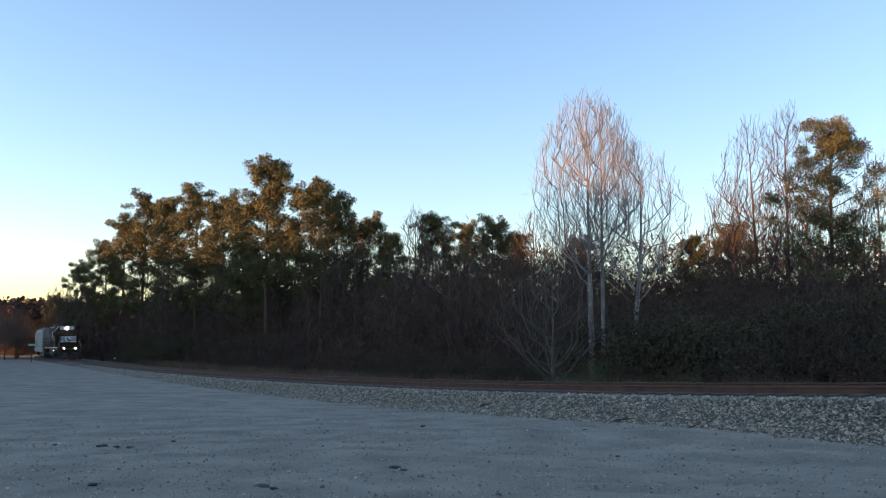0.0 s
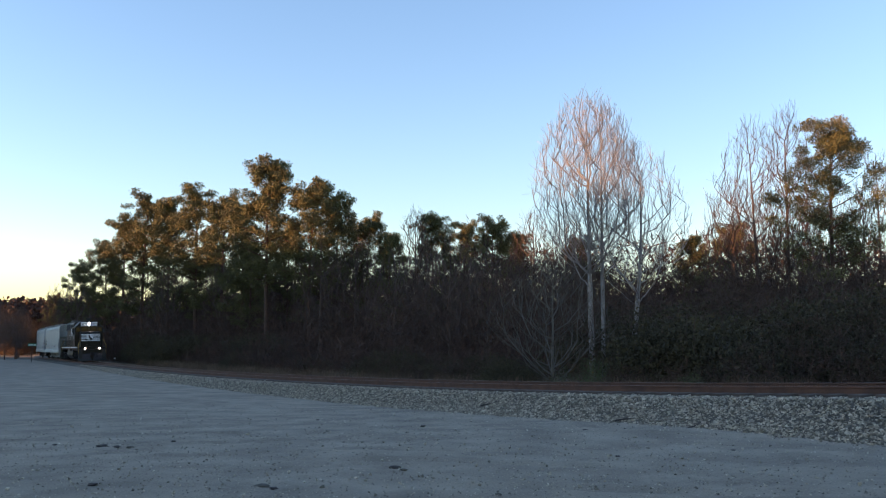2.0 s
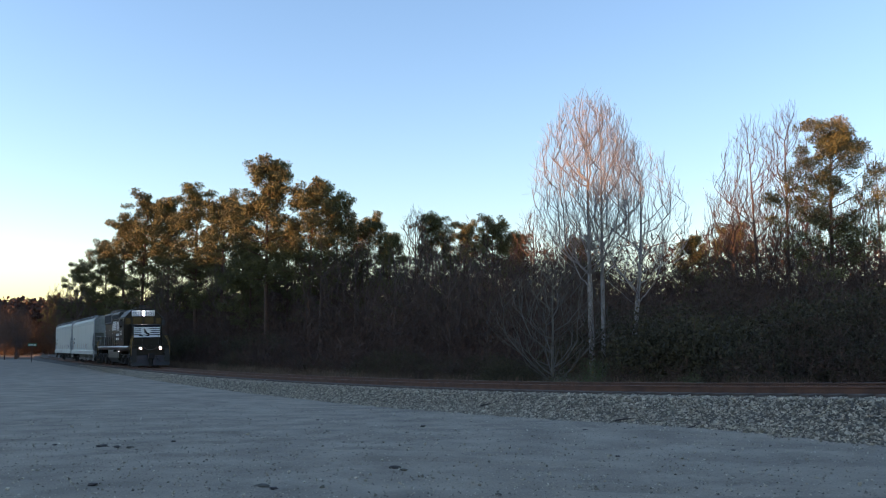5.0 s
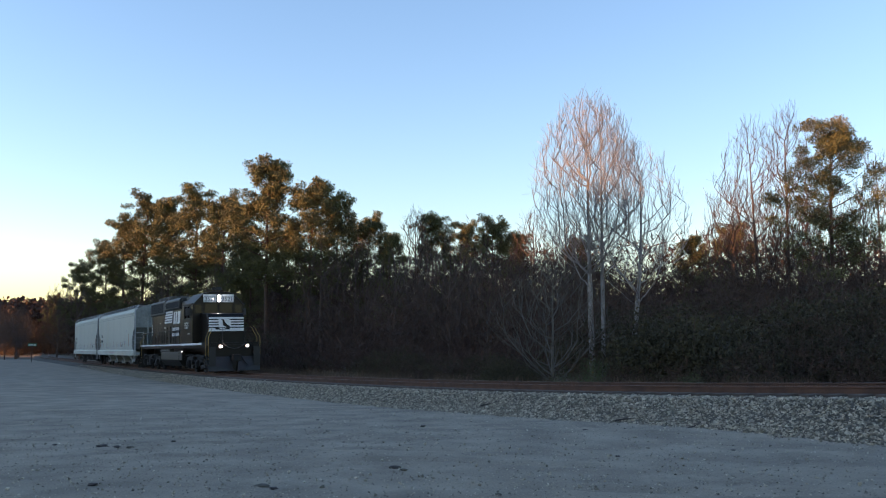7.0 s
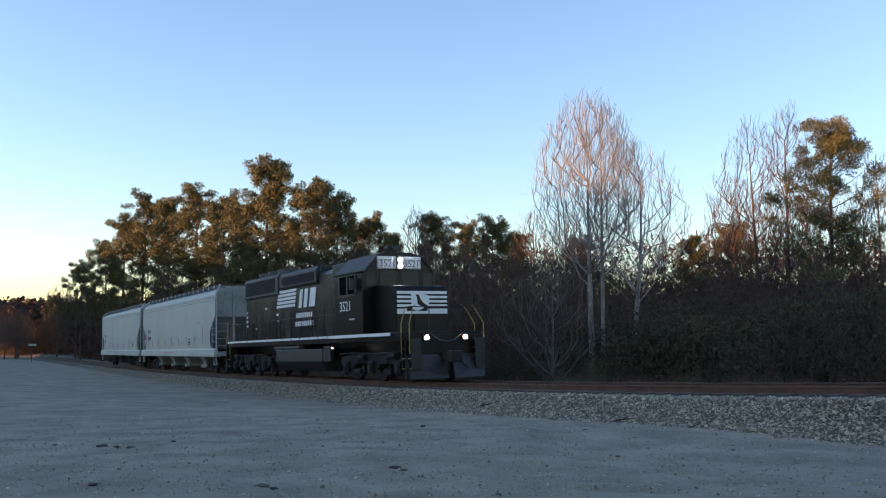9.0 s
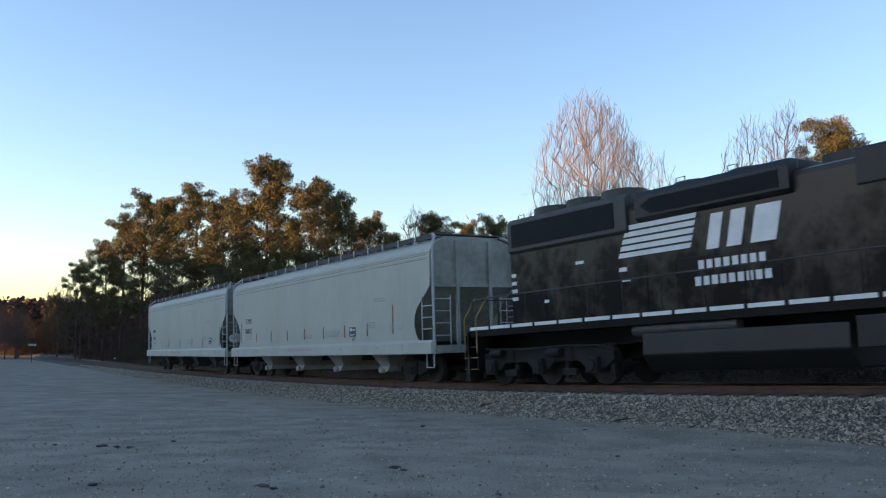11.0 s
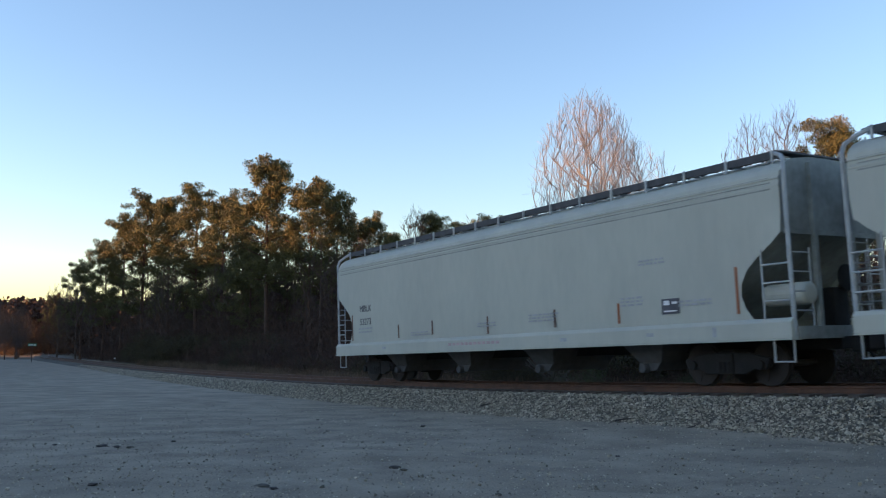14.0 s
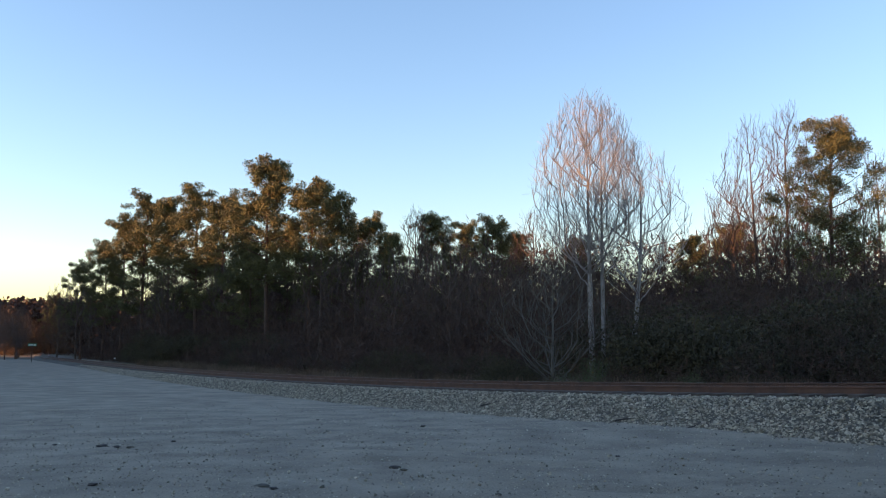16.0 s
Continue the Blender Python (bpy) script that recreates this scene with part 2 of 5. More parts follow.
# ---- builder: primitives joined into one mesh a part ----
class Shape:
    def __init__(self):
        self.bm = bmesh.new()

    def box(self, x0, x1, y0, y1, z0, z1, bevel=0.0, turn=None):
        bm = bmesh.new()
        bmesh.ops.create_cube(bm, size=1)
        for v in bm.verts:
            v.co = Vector(((x0 + x1) / 2 + v.co.x * (x1 - x0), (y0 + y1) / 2 + v.co.y * (y1 - y0), (z0 + z1) / 2 + v.co.z * (z1 - z0)))
        if bevel:
            bmesh.ops.bevel(bm, geom=bm.edges[:], offset=bevel, segments=2, affect="EDGES", profile=0.5)
        if turn:
            bm.transform(turn)
        return self._take(bm)

    def prism(self, pts, axis, a, b, bevel=0.0):
        """Extrudes a polygon: axis 'x' takes (y, z), 'y' takes (x, z), 'z' takes (x, y)."""
        put = {"x": lambda p, d: (d, p[0], p[1]), "y": lambda p, d: (p[0], d, p[1]), "z": lambda p, d: (p[0], p[1], d)}[axis]
        bm = bmesh.new()
        lo, hi = [bm.verts.new(put(p, a)) for p in pts], [bm.verts.new(put(p, b)) for p in pts]
        n = len(pts)
        bm.faces.new(lo), bm.faces.new(hi[::-1])
        for i in range(n):
            bm.faces.new((lo[i], hi[i], hi[(i + 1) % n], lo[(i + 1) % n]))
        bmesh.ops.recalc_face_normals(bm, faces=bm.faces[:])
        if bevel:
            bmesh.ops.bevel(bm, geom=bm.edges[:], offset=bevel, segments=2, affect="EDGES", profile=0.5)
        return self._take(bm)

    def cyl(self, c, r, length, axis="z", seg=16, r2=None, bevel=0.0):
        bm = bmesh.new()
        bmesh.ops.create_cone(bm, cap_ends=True, segments=seg, radius1=r, radius2=r if r2 is None else r2, depth=length)
        if bevel:
            bmesh.ops.bevel(bm, geom=[e for e in bm.edges if abs(e.verts[0].co.z - e.verts[1].co.z) < 1e-5], offset=bevel, segments=2, affect="EDGES", profile=0.5)
        turn = {"x": pose(0, 0, 0, 0, 90, 0), "y": pose(0, 0, 0, 90, 0, 0), "z": Matrix()}[axis]
        bm.transform(Matrix.Translation(c) @ turn)
        return self._take(bm)

    def tube(self, pts, r, seg=6):
        pts = [Vector(p) for p in pts]
        rings = []
        for i, p in enumerate(pts):
            d = (pts[min(i + 1, len(pts) - 1)] - pts[max(i - 1, 0)]).normalized()
            a = d.cross(Vector((0.31, 0.9, 0.3))).normalized()
            b = d.cross(a)
            rr = r[i] if isinstance(r, (list, tuple)) else r
            rings.append([self.bm.verts.new(p + rr * (math.cos(t) * a + math.sin(t) * b)) for t in (2 * math.pi * k / seg for k in range(seg))])
        for u, v in zip(rings, rings[1:]):
            for k in range(seg):
                self.bm.faces.new((u[k], u[(k + 1) % seg], v[(k + 1) % seg], v[k]))
        self.bm.faces.new(rings[0][::-1]), self.bm.faces.new(rings[-1])
        return self

    def loft(self, sections, close=True):
        rows = [[self.bm.verts.new(p) for p in s] for s in sections]
        for u, v in zip(rows, rows[1:]):
            for k in range(len(u) - 1):
                self.bm.faces.new((u[k], u[k + 1], v[k + 1], v[k]))
        if close:
            self.bm.faces.new(rows[0]), self.bm.faces.new(rows[-1][::-1])
        bmesh.ops.recalc_face_normals(self.bm, faces=self.bm.faces[:])
        return self

    def _take(self, bm):
        me = bpy.data.meshes.new("take")
        bm.to_mesh(me)
        bm.free()
        self.bm.from_mesh(me)
        bpy.data.meshes.remove(me)
        return self


def words(name, text, size, material, parent, m, label="", depth=0.004):
    cu = bpy.data.curves.new(name, "FONT")
    cu.body, cu.size, cu.extrude, cu.align_x, cu.align_y = text, size, depth, "CENTER", "CENTER"
    ob = bpy.data.objects.new(name, cu)
    me = bpy.data.meshes.new_from_object(ob)
    bpy.data.objects.remove(ob)
    bpy.data.curves.remove(cu)
    me.materials.clear()
    me.materials.append(material)
    ob = part(name, me, None, parent, label)
    ob.matrix_basis = m
    return ob


# ---- train materials ----
M_BLACK = mat("black_locomotive_paint", (0.004, 0.004, 0.0045), 0.3, grain=(0.009, 0.008, 0.007), scale=1.1, bump=0.001, spec=0.2)
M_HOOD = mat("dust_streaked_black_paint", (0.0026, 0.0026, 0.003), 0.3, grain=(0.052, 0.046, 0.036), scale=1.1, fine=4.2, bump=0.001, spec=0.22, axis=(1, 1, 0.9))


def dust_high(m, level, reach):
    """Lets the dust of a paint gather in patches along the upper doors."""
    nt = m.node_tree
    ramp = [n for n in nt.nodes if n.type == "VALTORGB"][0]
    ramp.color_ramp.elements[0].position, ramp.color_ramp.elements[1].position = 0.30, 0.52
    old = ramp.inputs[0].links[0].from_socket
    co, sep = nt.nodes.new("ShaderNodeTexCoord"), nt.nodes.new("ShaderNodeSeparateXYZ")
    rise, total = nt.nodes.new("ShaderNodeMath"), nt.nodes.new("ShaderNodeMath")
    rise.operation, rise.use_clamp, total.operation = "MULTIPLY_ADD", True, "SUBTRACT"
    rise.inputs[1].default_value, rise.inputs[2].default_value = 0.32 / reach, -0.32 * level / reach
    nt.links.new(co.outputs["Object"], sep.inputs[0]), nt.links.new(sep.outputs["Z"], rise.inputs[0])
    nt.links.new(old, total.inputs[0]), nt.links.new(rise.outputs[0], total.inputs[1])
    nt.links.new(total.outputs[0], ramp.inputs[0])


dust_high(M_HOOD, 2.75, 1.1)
M_DIRTYBLACK = mat("dusty_black_paint", (0.010, 0.0092, 0.008), 0.5, grain=(0.0038, 0.0036, 0.0034), scale=1.2, bump=0.002)
M_TRUCK = mat("road_grimed_truck_steel", (0.014, 0.0125, 0.011), 0.85, grain=(0.005, 0.0045, 0.004), bump=0.004, scale=3)
M_WHEEL = mat("dark_wheel_steel", (0.03, 0.023, 0.019), 0.75, 0.1, grain=(0.018, 0.014, 0.012), scale=4)
M_WHITE = mat("white_marking_paint", (0.78, 0.78, 0.76), 0.55, grain=(0.66, 0.66, 0.64), scale=3)
M_YELLOW = mat("yellow_grab_paint", (0.42, 0.27, 0.07), 0.7, grain=(0.28, 0.19, 0.06), scale=5)
M_GLASS = mat("dark_cab_glass", (0.006, 0.007, 0.008), 0.08, scale=2, spec=0.2)
M_SCREEN = mat("black_intake_screen", (0.006, 0.006, 0.007), 0.9, scale=20, bump=0.01)
M_FAN = mat("grey_fan_cowl", (0.06, 0.058, 0.053), 0.6, scale=3)
M_HEAD = mat("lit_headlight", (1, 0.9, 0.75), emit=(1.0, 0.86, 0.70, 40.0))
M_DITCH = mat("lit_ditch_light", (1, 0.6, 0.4), emit=(1.0, 0.66, 0.42, 30.0))
M_LAMP = mat("small_lit_lamp", (1, 0.85, 0.6), emit=(1.0, 0.85, 0.6, 5.0))
M_CARBODY = mat("chalky_pale_grey_car_paint", (0.44, 0.445, 0.375), 0.6, grain=(0.39, 0.395, 0.335), scale=0.7, fine=5, axis=(1, 1, 0.35))
M_CAREND = mat("weathered_grey_end_paint", (0.30, 0.315, 0.285), 0.7, grain=(0.19, 0.195, 0.175), scale=0.9, fine=6)
M_CARDARK = mat("dark_grating", (0.075, 0.075, 0.078), 0.8, scale=6)
M_GALV = mat("pale_ladder_paint", (0.42, 0.43, 0.42), 0.6, scale=4)
M_RUST = mat("rust_orange_stripe", (0.36, 0.13, 0.055), 0.8, grain=(0.26, 0.10, 0.05), scale=5)
M_DULLRUST = mat("dull_brown_stripe", (0.17, 0.10, 0.07), 0.8, grain=(0.11, 0.07, 0.05), scale=5)
M_STREAK = mat("faded_yellow_streak", (0.47, 0.42, 0.23), 0.65, grain=(0.44, 0.43, 0.34), scale=2.5, axis=(3, 1, 0.5))
M_INK = mat("dark_stencil_paint", (0.09, 0.09, 0.10), 0.7, scale=6)
M_FAINT = mat("faded_stencil_paint", (0.40, 0.41, 0.42), 0.7, scale=6)
M_REDINK = mat("faded_red_stencil_paint", (0.50, 0.36, 0.36), 0.7, scale=6)

WHEELS = []      # (wheelset, its middle in its truck, radius)


def wheelset(parent, x, r, gauge=0.75):
    s = Shape()
    for y in (-gauge, gauge):
        s.cyl((0, y, 0), r, 0.12, "y", 24, bevel=0.015)
        s.cyl((0, y * 0.93, 0), r + 0.028, 0.03, "y", 24)
    s.cyl((0, 0, 0), 0.08, 2.1, "y", 10)
    for k in range(3):                       # lightening webs that show the turn
        a = k * 2.0944
        for y in (-gauge - 0.064, gauge + 0.064):
            s.box(-0.03, 0.03, y - 0.008, y + 0.008, 0.1, r * 0.78, turn=Matrix.Rotation(a, 4, "Y"))
    ob = part("wheelset", s.bm, M_WHEEL, parent, "grimy steel wheels on one axle")
    ob.matrix_basis = pose(x, 0, r)
    WHEELS.append((ob, x, r))
    return ob


def six_wheel_truck(parent, x, flip):
    s = Shape()
    for y in (-1, 1):
        out, inn = y * 1.18, y * 1.02
        a, b = min(out, inn), max(out, inn)
        s.prism([(-2.75, 0.62), (-2.4, 0.42), (-1.75, 0.42), (-1.5, 0.62), (-0.55, 0.62), (-0.32, 0.42), (0.32, 0.42), (0.55, 0.62), (1.5, 0.62), (1.75, 0.42), (2.4, 0.42), (2.75, 0.62), (2.75, 0.86), (2.0, 0.95), (1.0, 1.02), (-1.0, 1.02), (-2.0, 0.95), (-2.75, 0.86)], "y", a, b, 0.02)
        for ax in (-2.07, 0.0, 2.07):
            s.box(ax - 0.2, ax + 0.2, y * 1.24 - 0.08, y * 1.24 + 0.08, 0.30, 0.72, 0.03)
            s.cyl((ax, y * 1.33, 0.51), 0.15, 0.06, "y", 14, bevel=0.01)
        for ax in (-1.2, 1.2):
            s.cyl((ax, y * 1.16, 0.80), 0.14, 0.34, "z", 12)
            s.box(ax - 0.26, ax + 0.26, y * 1.2 - 0.05, y * 1.2 + 0.05, 0.26, 0.44, 0.02)
        s.cyl((-0.7, y * 1.28, 0.86), 0.11, 0.5, "x", 12, bevel=0.02)
        s.cyl((1.75, y * 1.28, 0.90), 0.11, 0.5, "x", 12, bevel=0.02)
        s.tube([(-2.6, y * 1.3, 0.98), (-1.2, y * 1.32, 1.02), (0.4, y * 1.31, 0.97), (2.2, y * 1.3, 1.03)], 0.025)
        for ax in (-2.62, -0.95, 1.1, 2.62):
            s.box(ax - 0.07, ax + 0.07, y * 1.05 - 0.05, y * 1.05 + 0.05, 0.2, 0.62)
    s.box(-0.35, 0.35, -1.05, 1.05, 0.7, 1.0, 0.03)
    tr = part("truck", s.bm, M_TRUCK, parent, "six-wheel cast steel truck with brake cylinders")
    tr.matrix_basis = pose(x, 0, 0, 0, 0, flip)
    for ax in (-2.07, 0.0, 2.07):
        wheelset(tr, ax, 0.508)
    return tr


def hood_section(x0, x1, ztop, half, round_r=0.16, z0=1.58):
    pts = [(-half, z0), (-half, ztop - round_r), (-half + round_r * 0.3, ztop - round_r * 0.3), (-half + round_r, ztop), (half - round_r, ztop), (half - round_r * 0.3, ztop - round_r * 0.3), (half, ztop - round_r), (half, z0)]
    return pts, x0, x1


def bars(name, rows, material, parent, face, label):
    """Marking bars on one face: rows of (x0, x1, z0, z1), slanted by the sixth value if given, at y = face."""
    s = Shape()
    for r in rows:
        x0, x1, z0, z1 = r[:4]
        sl = r[4] if len(r) > 4 else 0
        s.prism([(x0, z0), (x1, z0), (x1 + sl, z1), (x0 + sl, z1)], "y", face - 0.004, face + 0.004)
    return tagged(part(name, s.bm, material, parent, label), kind="stuff" if len(rows) > 1 else "")


def build_locomotive():
    lo = new("locomotive")
    tagged(lo, "black six-axle diesel locomotive with white markings and lit headlights", "locomotive")
    # underframe
    s = Shape()
    s.box(-9.45, 9.62, -1.42, 1.42, 1.40, 1.68, 0.01)
    s.box(-9.3, 9.2, -0.5, 0.5, 1.02, 1.40)
    part("underframe", s.bm, M_BLACK, lo)
    # long hood in sections
    s = Shape()
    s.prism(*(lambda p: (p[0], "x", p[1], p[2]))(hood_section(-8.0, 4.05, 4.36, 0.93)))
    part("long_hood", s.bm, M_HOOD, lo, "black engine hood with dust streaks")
    for x in np.arange(-7.4, 3.2, 0.92):
        for y in (-0.935, 0.935):
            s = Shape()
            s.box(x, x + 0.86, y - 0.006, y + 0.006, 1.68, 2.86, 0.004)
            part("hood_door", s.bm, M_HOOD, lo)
    # flared radiator section with its screens
    s = Shape()
    s.prism([(-0.93, 3.66), (-1.03, 3.74), (-1.03, 4.54), (-0.93, 4.65), (0.93, 4.65), (1.03, 4.54), (1.03, 3.74), (0.93, 3.66)], "x", -7.98, -3.35, 0.015)
    part("radiator_housing", s.bm, M_FAN, lo, "flared radiator housing with dust along its edges")
    for y in (-1.032, 1.032):
        s = Shape()
        s.box(-7.8, -3.75, y - 0.012, y + 0.012, 3.84, 4.48)
        part("intake_screen", s.bm, M_SCREEN, lo, "black radiator intake screen")
    for x in (-7.0, -5.65, -4.3):
        s = Shape()
        s.cyl((x, 0, 4.79), 0.62, 0.28, "z", 28, bevel=0.02)
        s.cyl((x, 0, 4.94), 0.5, 0.03, "z", 24)
        part("roof_fan", s.bm, M_FAN, lo, "round grey cooling fan cowl")
    # dynamic brake blister
    s = Shape()
    s.prism([(-0.93, 3.86), (-1.08, 3.95), (-1.08, 4.46), (-0.95, 4.6), (0.95, 4.6), (1.08, 4.46), (1.08, 3.95), (0.93, 3.86)], "x", -3.0, 1.25, 0.015)
    part("dynamic_brake_housing", s.bm, M_DIRTYBLACK, lo)
    for y in (-1.084, 1.084):
        s = Shape()
        s.prism([(-2.8, 4.22), (-2.5, 4.02), (1.0, 4.02), (1.0, 4.38), (-2.5, 4.38)], "y", y - 0.012, y + 0.012)
        part("intake_screen", s.bm, M_SCREEN, lo, "black intake grille")
    for x in (-1.9, -0.3):
        s = Shape()
        s.cyl((x, 0, 4.66), 0.6, 0.14, "z", 28, bevel=0.02)
        part("roof_fan", s.bm, M_FAN, lo, "round grey cooling fan cowl")
    s = Shape()
    s.box(1.5, 2.3, -0.28, 0.28, 4.4, 4.66, 0.03)
    s.box(2.6, 3.9, -0.95, 0.95, 3.75, 4.5, 0.05)
    part("exhaust_stack", s.bm, M_DIRTYBLACK, lo)
    for x in np.arange(-7.6, 4.0, 1.45):
        s = Shape()
        s.tube([(x, -0.9, 4.36), (x, -0.9, 4.74), (x + 0.25, -0.9, 4.74), (x + 0.25, -0.9, 4.36)], 0.016)
        part("lift_lug", s.bm, M_FAN, lo)
    # cab
    s = Shape()
    s.prism([(-1.5, 1.56), (-1.5, 3.86), (-1.42, 3.98), (-0.86, 4.56), (-0.5, 4.66), (0.5, 4.66), (0.86, 4.56), (1.42, 3.98), (1.5, 3.86), (1.5, 1.56)], "x", 4.05, 6.5, 0.02)
    cab = part("cab", s.bm, M_BLACK, lo, "black crew cab with sloped roof edges")
    for y in (-1, 1):
        s = Shape()
        s.prism([(4.0, 3.93), (6.62, 3.93), (6.62, 3.99), (4.0, 3.99)], "y", min(y * 1.42, y * 1.56), max(y * 1.42, y * 1.56))
        # grey laid over the black slope paints the sky's reflection on it
        s.prism([(y * 1.44, 3.995), (y * 0.87, 4.585), (y * 0.855, 4.565), (y * 1.425, 3.975)], "x", 4.0, 6.58)
        part("roof_sheen_edge", s.bm, M_FAN, cab, "sloped cab roof edge, painted grey for the sky's sheen on it")
        s = Shape()
        for a, b in ((4.55, 5.19), (5.27, 5.9)):
            s.box(a, b, y * 1.505 - 0.008, y * 1.505 + 0.008, 3.16, 3.84)
        part("side_window", s.bm, M_GLASS, cab, "dark sliding side windows")
        s = Shape()
        for a, b, c, d in ((4.48, 5.98, 3.09, 3.16), (4.48, 5.98, 3.84, 3.89), (4.48, 4.55, 3.09, 3.88), (5.9, 5.98, 3.09, 3.88), (5.19, 5.27, 3.14, 3.85)):
            s.box(a, b, y * 1.51 - 0.018, y * 1.51 + 0.018, c, d)
        part("window_frame", s.bm, M_FAN, cab, "grey metal window frame")
        s = Shape()
        s.box(5.98, 6.03, min(y * 1.5, y * 1.78), max(y * 1.5, y * 1.78), 3.3, 3.72)
        part("mirror", s.bm, M_FAN, cab)
        words("number", "3521", 0.52, M_WHITE, cab, pose(5.02 if y < 0 else 5.1, y * 1.506, 2.72, 90, 0, 0 if y < 0 else 180), "white painted locomotive number")
        bars("warning_plate", [(5.35, 5.8, 2.22, 2.27)], M_WHITE, cab, y * 1.506, "small white plate")
    s = Shape()
    for a, b in ((-1.36, -0.98), (0.98, 1.36), (-0.8, -0.08), (0.08, 0.8)):
        top = 3.9 if abs(a + b) > 1.8 else 3.98
        s.box(6.5, 6.512, a, b, 3.42, top)
    part("windscreen", s.bm, M_GLASS, cab, "dark front windows")
    s = Shape()
    s.box(6.45, 6.56, -0.9, 0.9, 4.04, 4.50, 0.02)
    part("number_board", s.bm, M_WHITE, cab, "white number board beside the headlight")
    for y in (-0.5, 0.5):
        words("number", "3521", 0.34, M_INK, cab, pose(6.566, y, 4.22, 90, 0, 90), "dark numbers on the white board")
        s = Shape()
        for a, b, c, d in ((-0.38, 0.38, 4.06, 4.075), (-0.38, 0.38, 4.365, 4.38), (-0.39, -0.375, 4.07, 4.37), (0.375, 0.39, 4.07, 4.37)):
            s.box(6.556, 6.568, y + a, y + b, c, d)
        part("board_border", s.bm, M_INK, cab)
    s = Shape()
    s.box(6.5, 6.62, -0.14, 0.14, 4.0, 4.54, 0.03)
    part("headlight_casing", s.bm, M_FAN, cab)
    for z in (4.15, 4.37):
        s = Shape()
        s.cyl((6.63, 0, z), 0.075, 0.04, "x", 18)
        part("headlight", s.bm, M_HEAD, cab, "bright lit headlight lens")
    s = Shape()
    s.box(5.2, 5.5, -0.16, 0.16, 4.62, 4.74, 0.02)
    for k, y in enumerate((-0.18, 0.0, 0.18)):
        s.cyl((5.9 + 0.12 * (k % 2), y, 4.86), 0.045, 0.4, "x", 10, r2=0.11)
    s.cyl((5.75, 0, 4.74), 0.04, 0.2, "z", 8)
    part("air_horn", s.bm, M_DIRTYBLACK, cab)
    s = Shape()
    s.tube([(6.2, -0.75, 4.58), (6.2, -0.75, 4.76), (6.2, -0.45, 4.78), (6.2, -0.45, 4.66)], 0.018)
    part("roof_antenna", s.bm, M_FAN, cab)
    # short nose
    s = Shape()
    s.prism([(6.5, 1.56), (8.2, 1.56), (8.2, 3.12), (8.06, 3.32), (6.5, 3.42)], "y", -1.04, 1.04, 0.05)
    nose = part("short_nose", s.bm, M_BLACK, lo, "black low nose below the windscreen")
    s = Shape()
    s.box(8.19, 8.206, -1.0, 1.0, 3.02, 3.12)
    for k in range(5):
        z = 2.42 + k * 0.15
        s.box(8.2, 8.207, 0.20, 1.0, z, z + 0.085)
        s.box(8.2, 8.207, -1.0, -0.42 if k < 4 else -0.2, z, z + 0.085)
    s.box(8.2, 8.206, -1.0, 1.0, 2.33, 2.42)
    s.prism([(-0.2, 2.42), (0.25, 2.62), (0.28, 2.95), (-0.05, 3.05), (-0.45, 3.04), (-0.42, 2.5)], "x", 8.2, 8.208)
    part("nose_emblem", s.bm, M_WHITE, nose, "white striped emblem with a plain animal shape")
    s = Shape()
    s.prism([(0.12, 2.5), (-0.1, 2.62), (-0.2, 2.66), (-0.22, 2.92), (-0.3, 3.0), (-0.14, 3.0), (-0.08, 2.84), (0.04, 2.7), (0.2, 2.62)], "x", 8.2, 8.213)
    s.box(8.2, 8.212, -0.62, -0.42, 2.42, 2.58)
    part("emblem_figure", s.bm, M_BLACK, nose)
    s = Shape()
    s.box(8.2, 8.24, -0.36, 0.36, 1.62, 2.28, 0.01)
    part("nose_door", s.bm, M_BLACK, nose)
    # side emblem: slanted stripes and plain blocks, bars for the name
    for y in (-0.945, 0.945):
        bars("side_stripe", [(-3.75 + 0.07 * k, -1.5 + 0.05 * k, 3.08 + 0.165 * k, 3.195 + 0.165 * k, 0.05) for k in range(5)], M_WHITE, lo, y, "white slanted stripes on the hood side")
        s = Shape()
        f = y
        for poly in ([(-1.05, 2.98), (-0.72, 2.98), (-0.53, 3.76), (-0.86, 3.76)], [(-0.5, 2.98), (-0.12, 2.98), (0.07, 3.76), (-0.31, 3.76)], [(0.12, 2.98), (0.75, 2.98), (0.95, 3.76), (0.32, 3.76)]):
            s.prism(poly, "y", f - 0.004, f + 0.004)
        part("side_emblem", s.bm, M_WHITE, lo, "white plain block emblem on the hood side")
        bars("name_bar", [(-1.3 + 0.23 * k, -1.15 + 0.23 * k, 2.56, 2.76) for k in range(8)] + [(-1.42 + 0.23 * k, -1.26 + 0.23 * k, 2.2, 2.4) for k in range(9)], M_WHITE, lo, y, "white bars in place of a painted name")
        bars("rear_edge_bar", [(-7.97, -7.72 - 0.02 * k, 2.35 + 0.22 * k, 2.45 + 0.22 * k) for k in range(4)], M_WHITE, lo, y, "white warning bars at the hood end")
        bars("door_plate", [(-6.6, -6.42, 2.2, 2.28), (-3.7, -3.4, 2.5, 2.56), (-3.75, -3.5, 2.75, 2.85), (-5.3, -5.0, 3.1, 3.18)], M_WHITE, lo, y, "small white plates on hood doors")
